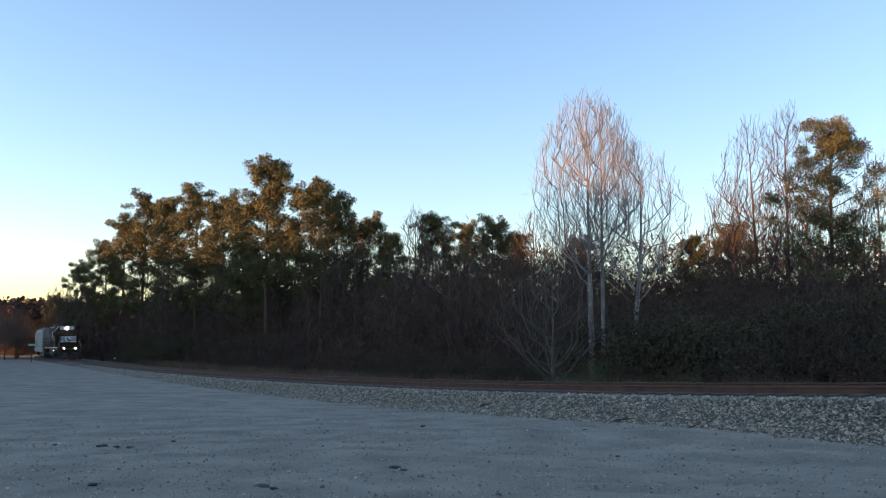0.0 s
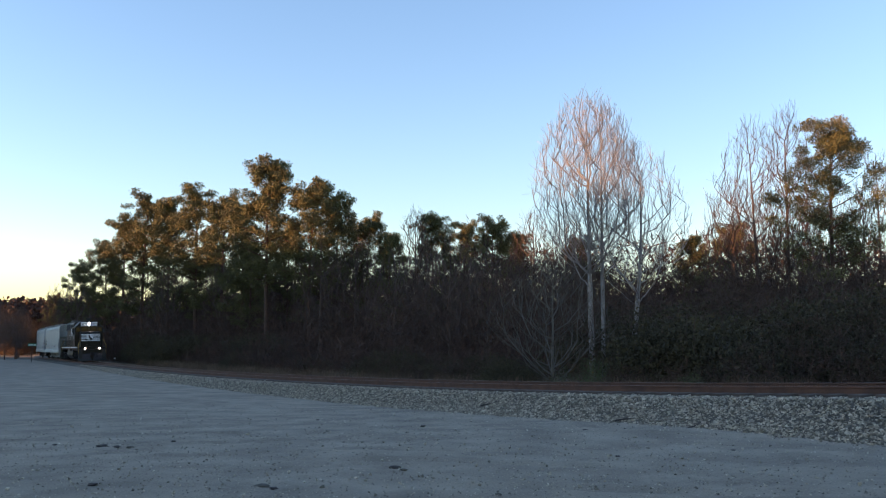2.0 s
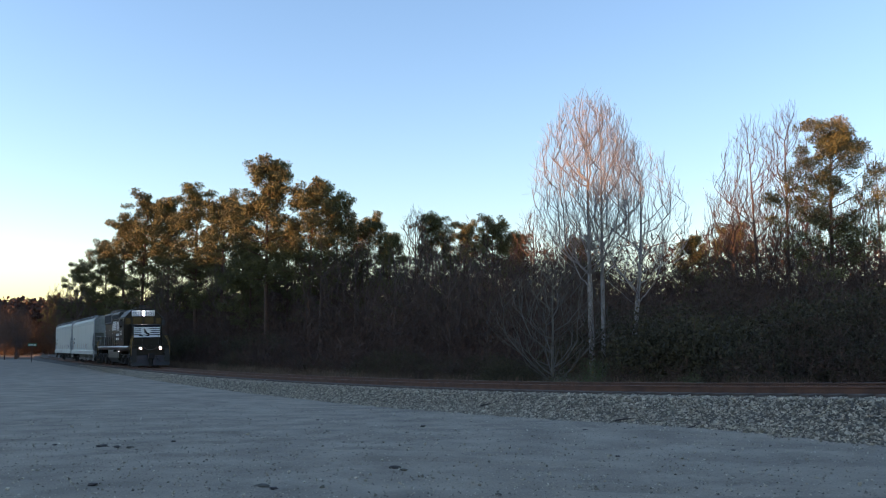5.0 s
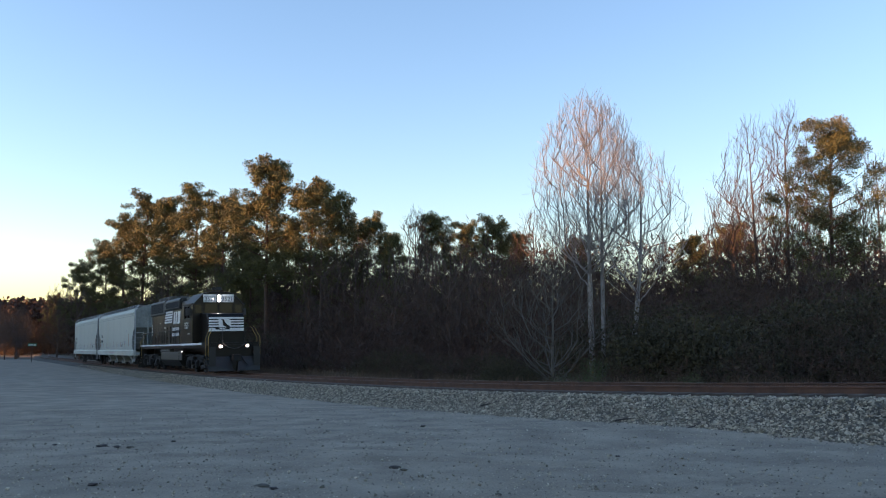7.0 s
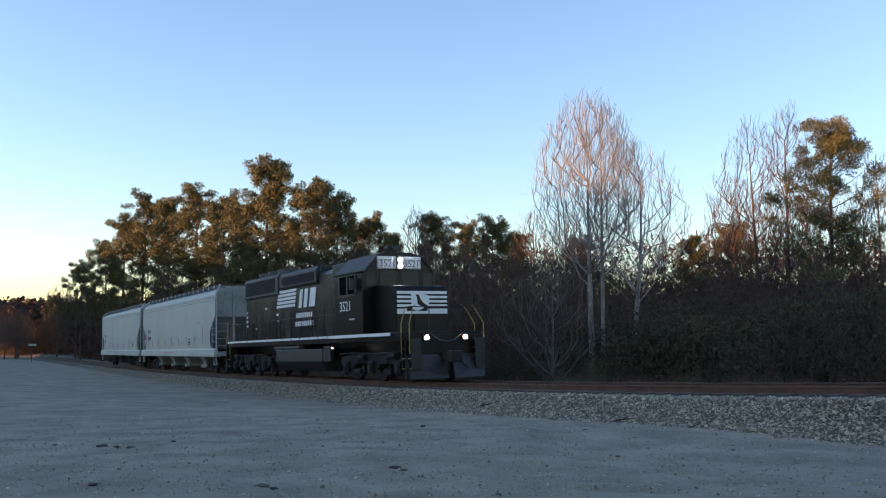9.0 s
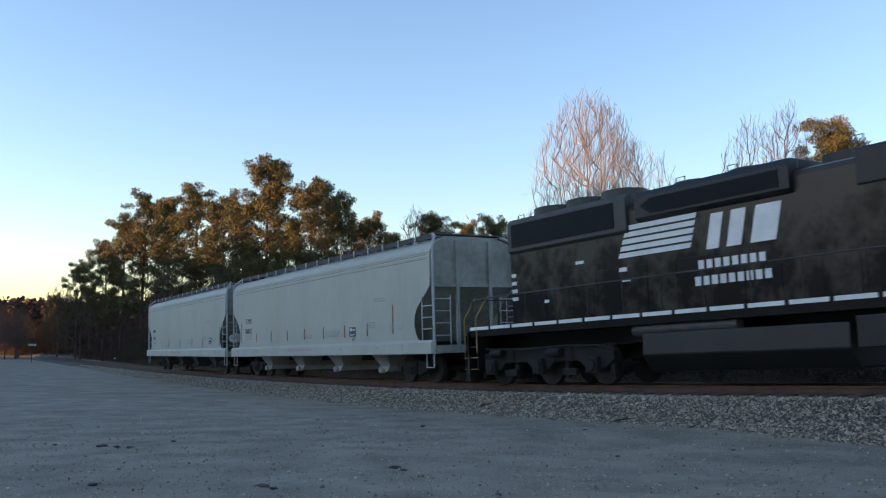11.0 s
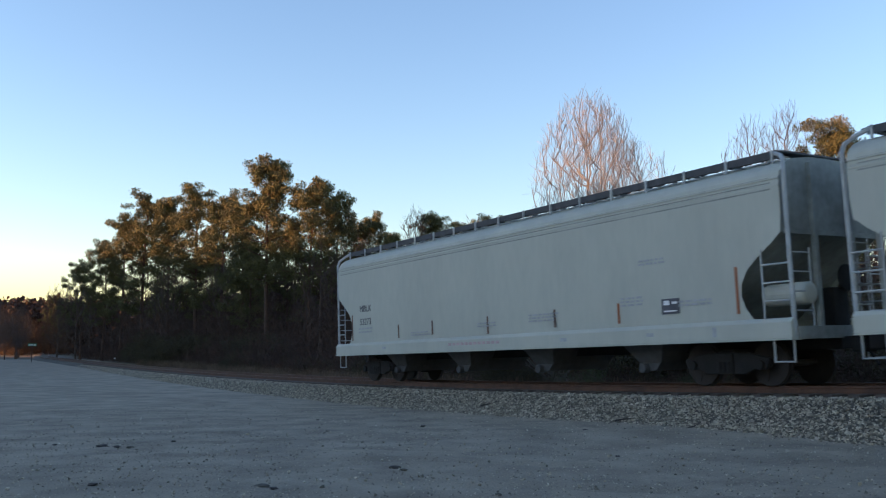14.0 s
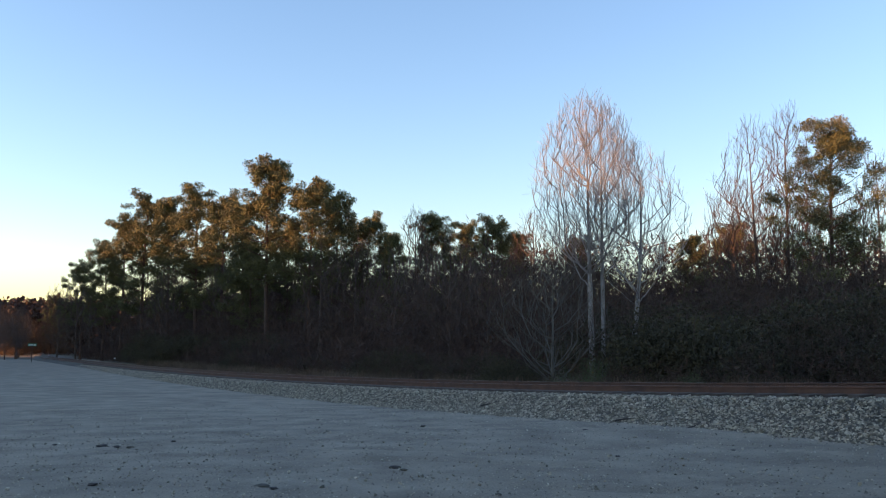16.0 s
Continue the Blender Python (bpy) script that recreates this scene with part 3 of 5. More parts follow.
    # sill stripe: white dashes along the walkway edge
    for side in (-1.43, 1.43):
        x = -9.4
        while x < 3.6:
            s = Shape()
            s.box(x, x + 0.86, side - 0.012, side + 0.012, 1.59, 1.68)
            part("sill_stripe", s.bm, M_WHITE, lo)
            x += 0.97
        s = Shape()
        s.box(3.65, 8.6, side * 1.06 - 0.014, side * 1.06 + 0.014, 1.57, 1.68)
        part("sill_stripe", s.bm, M_WHITE, lo)
    # walkway handrails
    for side in (-1.4, 1.4):
        s = Shape()
        s.tube([(-9.35, side, 2.42), (-8.2, side, 2.5), (3.95, side, 2.5)], 0.018)
        part("handrail", s.bm, M_FAN, lo, "thin grey walkway handrail")
        for x in np.arange(-9.3, 4.0, 1.21):
            s = Shape()
            s.tube([(x, side, 1.5), (x, side, 2.5)], 0.017)
            part("stanchion", s.bm, M_DIRTYBLACK, lo)
    # end platforms: yellow corner grabs, steps, pilots, couplers
    for e, xe in ((1, 9.62), (-1, -9.45)):
        for side in (-1, 1):
            for dx, tuck in ((0.05, 0.0), (0.62, 0.0)):
                s = Shape()
                x = xe - e * dx + (e * 0.28)
                s.tube([(x, side * 1.44, 0.95), (x, side * 1.44, 1.95), (x - e * 0.18, side * (1.3 - 0.12), 2.5), (x - e * 0.2, side * 1.12, 2.56)], 0.017)
                part("corner_grab", s.bm, M_YELLOW, lo, "yellow painted corner handrail")
            s = Shape()
            xs = sorted((xe - e * 0.35, xe + e * 0.3))
            for z in (0.45, 0.78, 1.1):
                s.box(xs[0], xs[1], min(side * 1.05, side * 1.42), max(side * 1.05, side * 1.42), z, z + 0.035)
            s.box(xs[0], xs[0] + 0.03, min(side * 1.05, side * 1.42), max(side * 1.05, side * 1.42), 0.42, 1.45)
            s.box(xs[1] - 0.03, xs[1], min(side * 1.05, side * 1.42), max(side * 1.05, side * 1.42), 0.42, 1.45)
            part("step_well", s.bm, M_DIRTYBLACK, lo, "black boarding steps with worn edges")
            for z in (0.485, 0.815):
                s = Shape()
                s.box(xs[0], xs[1], side * 1.425 - 0.008, side * 1.425 + 0.008, z - 0.02, z)
                part("step_edge", s.bm, M_YELLOW, lo, "yellow step edge")
        s = Shape()
        xs = sorted((xe, xe + e * 0.06))
        s.box(xs[0], xs[1], -1.5, 1.5, 0.86, 1.56, 0.01)
        part("pilot_plate", s.bm, M_BLACK, lo)
        s = Shape()
        p0, p1 = xe + e * 0.06, xe + e * 0.5
        s.prism([(-1.48, 0.9), (-1.48, 0.12), (1.48, 0.12), (1.48, 0.9)], "x", min(xe, p0), max(xe, p0))
        for side in (-1, 1):
            s.loft([[(p0, side * 1.48, 0.92), (p0 + e * 0.12, side * 1.45, 0.55), (p0 + e * 0.22, side * 1.42, 0.14), (p0, side * 1.42, 0.12)], [(p0, side * 0.25, 0.92), (p0 + e * 0.2, side * 0.2, 0.55), (p1, side * 0.1, 0.14), (p0, side * 0.1, 0.12)]])
        part("snow_plow", s.bm, M_DIRTYBLACK, lo, "dark steel plow low before the wheels")
        s = Shape()
        xs = sorted((xe, xe + e * (10.3 - abs(xe))))
        s.box(xs[0], xs[1], -0.13, 0.13, 0.72, 0.98, 0.02)
        xs = sorted((e * 10.2, e * 10.5))
        s.box(xs[0], xs[1], -0.24, 0.2, 0.66, 1.04, 0.05)
        part("coupler", s.bm, M_TRUCK, lo, "rusty knuckle coupler")
        s = Shape()
        s.tube([(xe + e * 0.12, -1.38, 2.5), (xe + e * 0.12, -0.6, 2.5), (xe + e * 0.12, 0.6, 2.5), (xe + e * 0.12, 1.38, 2.5)], 0.018)
        for y in (-0.62, 0.62):
            s.tube([(xe + e * 0.1, y, 1.5), (xe + e * 0.12, y, 2.5)], 0.018)
        part("end_rail", s.bm, M_DIRTYBLACK, lo)
        s = Shape()
        s.tube([(xe + e * 0.1, 0.4, 0.95), (xe + e * 0.3, 0.55, 0.6), (xe + e * 0.35, 0.7, 0.45)], 0.025)
        part("air_hose", s.bm, M_BLACK, lo)
        s = Shape()
        s.tube([(xe + e * 0.16, -0.62, 1.62), (xe + e * 0.2, -0.3, 1.40), (xe + e * 0.2, 0.0, 1.34), (xe + e * 0.2, 0.3, 1.40), (xe + e * 0.16, 0.62, 1.62)], 0.02)
        part("jumper_cable", s.bm, M_FAN, lo)
    for y in (-0.746, 0.746):
        s = Shape()
        s.box(9.62, 9.77, y - 0.12, y + 0.12, 1.35, 1.61, 0.02)
        part("ditch_light_casing", s.bm, M_DIRTYBLACK, lo)
        s = Shape()
        s.cyl((9.78, y, 1.48), 0.068, 0.03, "x", 16)
        part("ditch_light", s.bm, M_DITCH, lo, "lit orange-white ditch light")
    # fuel tank and air reservoirs
    s = Shape()
    s.prism([(-1.35, 1.2), (-1.38, 0.7), (-1.1, 0.32), (1.1, 0.32), (1.38, 0.7), (1.35, 1.2)], "x", -2.75, 2.45, 0.03)
    part("fuel_tank", s.bm, M_DIRTYBLACK, lo, "big dusty black fuel tank")
    for y in (-1.2, 1.2):
        s = Shape()
        s.cyl((-1.6, y, 1.29), 0.15, 3.0, "x", 16, bevel=0.04)
        part("air_reservoir", s.bm, M_FAN, lo, "grey air reservoir above the tank")
        s = Shape()
        s.box(2.6, 3.3, min(y, y * 1.15), max(y, y * 1.15), 0.7, 1.3, 0.02)
        part("battery_box", s.bm, M_DIRTYBLACK, lo)
        s = Shape()
        s.cyl((3.6, y * 1.19, 1.22), 0.032, 0.03, "y", 12)
        part("walkway_lamp", s.bm, M_LAMP, lo, "small lit ground lamp under the sill")
    six_wheel_truck(lo, 6.63, 0)
    six_wheel_truck(lo, -6.63, 180)
    return lo


loco = build_locomotive()


# ---- covered hoppers ----
def four_wheel_truck(parent, x):
    s = Shape()
    for y in (-1, 1):
        a, b = sorted((y * 0.98, y * 1.12))
        s.prism([(-1.12, 0.58), (-1.05, 0.36), (-0.72, 0.36), (-0.5, 0.26), (0.5, 0.26), (0.72, 0.36), (1.05, 0.36), (1.12, 0.58), (0.55, 0.72), (-0.55, 0.72)], "y", a, b, 0.02)
        s.box(-0.22, 0.22, y * 1.06 - 0.1, y * 1.06 + 0.1, 0.26, 0.7, 0.02)
        for k in (-0.12, 0.0, 0.12):
            s.cyl((k, y * 1.16, 0.42), 0.05, 0.22, "z", 10)
        for ax in (-0.89, 0.89):
            s.cyl((ax, y * 1.14, 0.457), 0.11, 0.08, "y", 14, bevel=0.01)
    s.box(-0.2, 0.2, -1.05, 1.05, 0.42, 0.78, 0.03)
    tr = part("truck", s.bm, M_TRUCK, parent, "grimy four-wheel freight truck")
    tr.matrix_basis = pose(x, 0, 0)
    for ax in (-0.89, 0.89):
        wheelset(tr, ax, 0.457)
    return tr


END_CURVE = ((4.62, 9.7), (4.2, 9.7), (3.1, 9.7), (2.98, 9.62), (2.8, 9.36), (2.6, 9.06), (2.35, 8.80), (2.1, 8.66), (1.85, 8.63), (1.6, 8.72), (1.35, 8.92))


def body_end(z):
    return float(np.interp(z, [p[0] for p in END_CURVE[::-1]], [p[1] for p in END_CURVE[::-1]]))


def build_hopper(marks, streak, stripes, placard, tank):
    h = new("covered_hopper")
    half = [(1.59, 1.33), (1.6, 1.6), (1.605, 1.85), (1.61, 2.1), (1.61, 2.35), (1.61, 2.6), (1.61, 2.85), (1.61, 3.05), (1.61, 3.4), (1.605, 3.95), (1.61, 3.96), (1.61, 4.0), (1.59, 4.02), (1.585, 4.10), (1.60, 4.11), (1.60, 4.14), (1.57, 4.16), (1.55, 4.24), (1.48, 4.34), (1.32, 4.46), (1.05, 4.56), (0.6, 4.62), (0.0, 4.64)]
    sec = [(-w, z) for w, z in half] + [(w, z) for w, z in half[-2::-1]]
    s = Shape()
    left, right = [Vector((-body_end(z), y, z)) for y, z in sec], [Vector((body_end(z), y, z)) for y, z in sec]
    s.loft([left, right], close=False)
    body = part("body", s.bm, M_CARBODY, h, "smooth pale grey car side with rolled top chord")
    for e in (-1, 1):
        s = Shape()
        zs = [z for w, z in half]
        s.loft([[(e * float(np.interp(z, [1.33, 3.05, 4.62], [7.5, 9.66, 9.69])), y * w, z) for w, z in half] for y in (-0.997, 0.997)], close=False)
        part("slope_sheet", s.bm, M_CAREND, h, "weathered grey end and slope sheet")
        s = Shape()
        for y in (-0.62, 0.62):
            s.box(e * 9.72 - 0.05, e * 9.72 + 0.05, y - 0.05, y + 0.05, 1.2, 4.5)
        s.box(e * 9.7 - 0.04, e * 9.7 + 0.04, -1.5, 1.5, 3.02, 3.12)
        part("end_post", s.bm, M_CAREND, h)
        for y in (-1, 1):
            s = Shape()
            s.tube([(e * 9.8, y * 1.56, 1.0), (e * 9.8, y * 1.56, 4.28), (e * 9.76, y * 1.5, 4.46), (e * 9.62, y * 1.36, 4.6), (e * 9.4, y * 1.24, 4.7)], 0.045)
            part("corner_post", s.bm, M_GALV, h, "pale vertical corner post")
            s = Shape()
            s.tube([(e * 9.18, y * 1.62, 1.2), (e * 9.18, y * 1.62, 2.75)], 0.02)
            for z in np.arange(1.35, 2.75, 0.36):
                s.tube([(e * 9.78, y * 1.6, z), (e * 9.18, y * 1.62, z)], 0.02)
            for y2 in (0.95,):
                s.tube([(e * 9.8, y * y2, 1.1), (e * 9.8, y * y2, 2.75)], 0.018)
                for z in np.arange(1.5, 2.75, 0.38):
                    s.tube([(e * 9.8, y * y2, z), (e * 9.8, y * 1.48, z)], 0.016)
            part("ladder", s.bm, M_GALV, h, "pale steel ladder at the car corner")
            s = Shape()
            s.tube([(e * 9.75, y * 1.55, 1.0), (e * 9.75, y * 1.55, 0.52), (e * 9.3, y * 1.55, 0.52), (e * 9.3, y * 1.55, 1.0)], 0.025)
            part("stirrup_step", s.bm, M_GALV, h, "pale stirrup step")
        s = Shape()
        xs = sorted((e * 8.0, e * 9.82))
        s.box(xs[0], xs[1], -1.5, 1.5, 1.12, 1.2)
        s.box(*sorted((e * 9.74, e * 9.86)), -1.5, 1.5, 0.95, 1.2, 0.01)
        part("end_platform", s.bm, M_CAREND, h)
        s = Shape()
        s.box(*sorted((e * 9.8, e * 10.1)), -0.12, 0.12, 0.74, 0.98, 0.02)
        s.box(*sorted((e * 10.05, e * 10.36)), -0.2, 0.24, 0.66, 1.04, 0.05)
        s.tube([(e * 9.9, 0.4, 0.95), (e * 10.1, 0.45, 0.55), (e * 10.3, 0.3, 0.4)], 0.025)
        part("coupler", s.bm, M_TRUCK, h, "rusty knuckle coupler")
    if tank:
        s = Shape()
        s.cyl((9.3, -0.98, 1.85), 0.23, 1.05, "x", 18, bevel=0.08)
        part("air_tank", s.bm, M_CARBODY, h, "white brake air tank on the end platform")
        s = Shape()
        s.box(9.1, 9.5, 0.2, 0.7, 1.2, 2.0, 0.03)
        s.cyl((9.55, 0.6, 2.2), 0.28, 0.04, "x", 18)
        part("brake_gear", s.bm, M_TRUCK, h)
    # side sills
    for y in (-1, 1):
        s = Shape()
        s.prism([(y * 1.5, 0.97), (y * 1.69, 0.97), (y * 1.69, 1.29), (y * 1.615, 1.37), (y * 1.5, 1.37)], "x", -9.82, 9.82, 0.012)
        s.box(-9.82, 9.82, *sorted((y * 1.35, y * 1.71)), 0.94, 0.97)
        part("side_sill", s.bm, M_CARBODY, h, "pale side sill along the car")
        for z0, z1 in ((3.90, 3.93), (4.035, 4.055), (4.13, 4.15)):
            bars("top_chord_seam", [(-9.5, 9.5, z0, z1)], M_CAREND, h, y * (1.606 if z0 < 4 else 1.592), "dark seam below the roof")
    # roof walkway with its brackets
    for y in (-1, 1):
        s = Shape()
        s.box(-9.45, 9.45, *sorted((y * 0.72, y * 1.24)), 4.70, 4.74)
        s.box(-9.45, 9.45, *sorted((y * 1.22, y * 1.245)), 4.60, 4.755)
        for x in np.arange(-9.3, 9.4, 0.4):
            s.box(x, x + 0.03, *sorted((y * 0.72, y * 1.24)), 4.675, 4.70)
        part("running_board", s.bm, M_CARDARK, h, "dark grated roof walkway")
        for x in np.linspace(-9.35, 9.35, 17):
            s = Shape()
            s.box(x - 0.025, x + 0.025, *sorted((y * 1.245, y * 1.285)), 4.47, 4.765)
            s.box(x - 0.03, x + 0.03, *sorted((y * 0.75, y * 1.26)), 4.64, 4.68)
            part("walkway_bracket", s.bm, M_GALV, h)
    s = Shape()
    s.box(-8.9, 8.9, -0.3, 0.3, 4.6, 4.78, 0.03)
    for x in np.arange(-8.6, 8.8, 0.9):
        s.box(x, x + 0.06, -0.36, 0.36, 4.6, 4.81)
    part("trough_hatch", s.bm, M_CAREND, h)
    for e in (-1, 1):
        s = Shape()
        s.box(*sorted((e * 9.2, e * 9.55)), -1.24, 1.24, 4.70, 4.74)
        part("end_walkway", s.bm, M_CARDARK, h)
    # outlets
    for x in (-6.2, -2.37, 1.5, 5.4):
        s = Shape()
        s.loft([[(x - 0.72, -1.3, 1.05), (x - 0.72, 1.3, 1.05), (x + 0.72, 1.3, 1.05), (x + 0.72, -1.3, 1.05), (x - 0.72, -1.3, 1.05)],
                [(x - 0.34, -1.0, 0.52), (x - 0.34, 1.0, 0.52), (x + 0.34, 1.0, 0.52), (x + 0.34, -1.0, 0.52), (x - 0.34, -1.0, 0.52)]], close=False)
        chute = part("outlet_chute", s.bm, M_CARDARK if tank else M_CAREND, h, "weathered grey hopper chute under the car")
        s = Shape()
        s.prism([(x - 0.36, 0.52), (x + 0.36, 0.52), (x + 0.2, 0.34), (x - 0.2, 0.34)], "y", -1.04, 1.04, 0.01)
        for y in (-1.08, 1.08):
            s.cyl((x - 0.1, y, 0.40), 0.11, 0.22, "y", 14, bevel=0.02)
        part("outlet_gate", s.bm, M_CARDARK if tank else M_GALV, chute, "outlet tube with caps")
    s = Shape()
    s.box(-9.6, 9.6, -0.3, 0.3, 0.72, 1.02)
    for y in (-0.7, 0.7):
        s.tube([(-8.5, y, 0.98), (8.5, y, 0.98)], 0.03)
    part("centre_sill", s.bm, M_TRUCK, h)
    # markings on both sides
    for y in (-1, 1):
        turn = 0 if y < 0 else 180
        for x, z0, z1 in stripes:
            bars("rust_stripe", [(y * -x - 0.035, y * -x + 0.035, z0, z1)], M_DULLRUST if tank and x < 5 else M_RUST, h, y * 1.617, "rust-coloured vertical stripe")
        px = placard * -y
        bars("placard", [(px - 0.26, px + 0.26, 1.6, 1.94)], M_INK, h, y * 1.617, "dark square placard with white details")
        bars("placard_detail", [(px - 0.2, px - 0.03, 1.8, 1.9), (px + 0.04, px + 0.2, 1.82, 1.87), (px - 0.2, px + 0.18, 1.65, 1.68)], M_WHITE, h, y * 1.619, "white detail on the placard")
        rows = []
        rnd = random.Random(5)
        for cx, cz, n, ln in ((-4.0, 1.5, 2, 1.0), (-0.3, 1.62, 2, 0.9), (2.2, 1.65, 3, 1.1), (5.5, 1.85, 3, 0.7), (7.4, 1.75, 2, 0.9), (6.2, 2.75, 2, 0.8)):
            for k in range(n):
                x = cx * -y - ln / 2
                while x < cx * -y + ln / 2:
                    wd = rnd.uniform(0.08, 0.22)
                    rows.append((x, x + wd, cz + 0.08 * k, cz + 0.045 + 0.08 * k))
                    x += wd + 0.05
        bars("stencil", rows, M_FAINT, h, y * 1.617, "faded grey stencil bars")
        bars("sill_stencil", [(a, a + 0.16, 1.13, 1.21) for a in np.arange(-2.2, 0.3, 0.22)], M_REDINK, h, y * 1.692, "faded red stencil bars on the sill")
        bars("sill_plate", [(-6.3, -6.05, 1.12, 1.2), (3.0, 3.25, 1.1, 1.19), (6.0, 6.22, 1.12, 1.2), (7.9, 8.0, 1.05, 1.25)], M_FAINT, h, y * 1.692, "small grey plates on the sill")
        mx = (-7.43 if streak is not None else -7.6) * -y
        words("reporting_mark", marks[0], 0.33, M_INK, h, pose(mx, y * 1.617, 2.56, 90, 0, turn), "dark stencilled reporting letters")
        words("car_number", marks[1], 0.33, M_INK, h, pose(mx, y * 1.617, 2.1, 90, 0, turn), "dark stencilled car number")
        bars("weight_stencil", [(mx - 0.5 + 0.2 * k, mx - 0.36 + 0.2 * k, z, z + 0.06) for k in range(5) for z in (1.72, 1.84)], M_FAINT, h, y * 1.617, "faded weight stencil bars")
        if streak is not None:
            bars("yellow_streak", [(streak * -y - 0.13, streak * -y + 0.13, 1.37, 3.9)], M_STREAK, h, y * 1.609, "faded yellow vertical streak")
            bars("yellow_mark", [(4.0 * -y, 4.0 * -y + 0.12, 1.44, 1.54)], M_YELLOW, h, y * 1.617, "small yellow mark")
    for x in (-7.7, 7.7):
        four_wheel_truck(h, x)
    return h


h1 = build_hopper(("TCMX", "200010"), -3.85, ((-8.42, 1.6, 2.5), (-6.32, 1.58, 2.0), (-4.41, 1.56, 2.03), (-2.44, 1.56, 2.01), (-0.56, 1.57, 2.03), (1.39, 1.57, 2.03), (3.33, 1.57, 2.03), (5.23, 1.59, 2.05), (7.18, 1.63, 2.58)), 4.01, False)
tagged(h1, "pale grey covered hopper car with rust stripes and dark stencils", "freight car", "hopper cars of the train")
h2 = build_hopper(("MBLX", "53273"), None, ((-8.6, 1.46, 2.38), (-5.3, 1.47, 1.9), (-3.2, 1.5, 1.93), (-0.24, 1.42, 1.91), (2.73, 1.47, 1.93), (5.07, 1.46, 1.94), (8.54, 1.5, 2.46)), 6.71, True)
tagged(h2, "pale grey covered hopper car with a white air tank", "freight car", "hopper cars of the train")


# ---- plants ----
def diamonds(centres, n, length, width, rng, lift=0.0):
    """n small leaf blades round each centre, as quads."""
    c = np.repeat(np.asarray(centres, float), n, axis=0)
    d = rng.normal(size=c.shape)
    d[:, 2] += lift
    d /= np.linalg.norm(d, axis=1)[:, None]
    p = np.cross(d, rng.normal(size=c.shape))
    p /= np.linalg.norm(p, axis=1)[:, None] + 1e-9
    ln = (length * rng.uniform(0.6, 1.25, len(c)))[:, None]
    wd = (width * rng.uniform(0.7, 1.3, len(c)))[:, None]
    v = np.stack([c, c + d * ln * 0.55 + p * wd * 0.5, c + d * ln, c + d * ln * 0.55 - p * wd * 0.5], 1).reshape(-1, 3)
    f = np.arange(len(v)).reshape(-1, 4)
    return v, f


def tubes(segs, sides=4):
    """Tapered tubes for a list of (start, end, radius at start, radius at end)."""
    a, b = np.array([s[0] for s in segs], float), np.array([s[1] for s in segs], float)
    ra, rb = np.array([s[2] for s in segs])[:, None], np.array([s[3] for s in segs])[:, None]
    d = b - a
    d /= np.linalg.norm(d, axis=1)[:, None] + 1e-9
    ref = np.where(np.abs(d[:, 2:3]) > 0.9, np.array([[1.0, 0, 0]]), np.array([[0, 0, 1.0]]))
    u = np.cross(d, ref)
    u /= np.linalg.norm(u, axis=1)[:, None] + 1e-9
    w = np.cross(d, u)
    ring = []
    for base, r in ((a, ra), (b, rb)):
        for k in range(sides):
            t = 2 * math.pi * k / sides
            ring.append(base + r * (math.cos(t) * u + math.sin(t) * w))
    v = np.stack(ring, 1).reshape(-1, 3)
    o = (np.arange(len(segs)) * 2 * sides)[:, None]
    f = np.concatenate([o + np.array([[k, (k + 1) % sides, sides + (k + 1) % sides, sides + k]]) for k in range(sides)])
    return v, f


def stem(segs, sides=8):
    """One continuous tapered trunk through the given pieces."""
    pts = [np.array(segs[0][0])] + [np.array(s[1]) for s in segs]
    rad = [segs[0][2]] + [s[3] for s in segs]
    v = np.array([p + r * np.array([math.cos(2 * math.pi * k / sides), math.sin(2 * math.pi * k / sides), 0]) for p, r in zip(pts, rad) for k in range(sides)])
    f = [(i * sides + k, i * sides + (k + 1) % sides, (i + 1) * sides + (k + 1) % sides, (i + 1) * sides + k) for i in range(len(pts) - 1) for k in range(sides)]
    return v, np.array(f)


def branch(start, direction, length, r0, n, rng, rise, wander, out):
    """A bending limb of n pieces; gives back its points."""
    p, d = np.array(start, float), np.array(direction, float)
    pts = [p.copy()]
    for i in range(n):
        d = d + np.array([0, 0, rise / n]) + rng.normal(size=3) * wander
        d /= np.linalg.norm(d)
        q = p + d * length / n
        out.append((p.copy(), q.copy(), r0 * (1 - i / n * 0.8), r0 * (1 - (i + 1) / n * 0.8)))
        p = q
        pts.append(p.copy())
    return pts, d


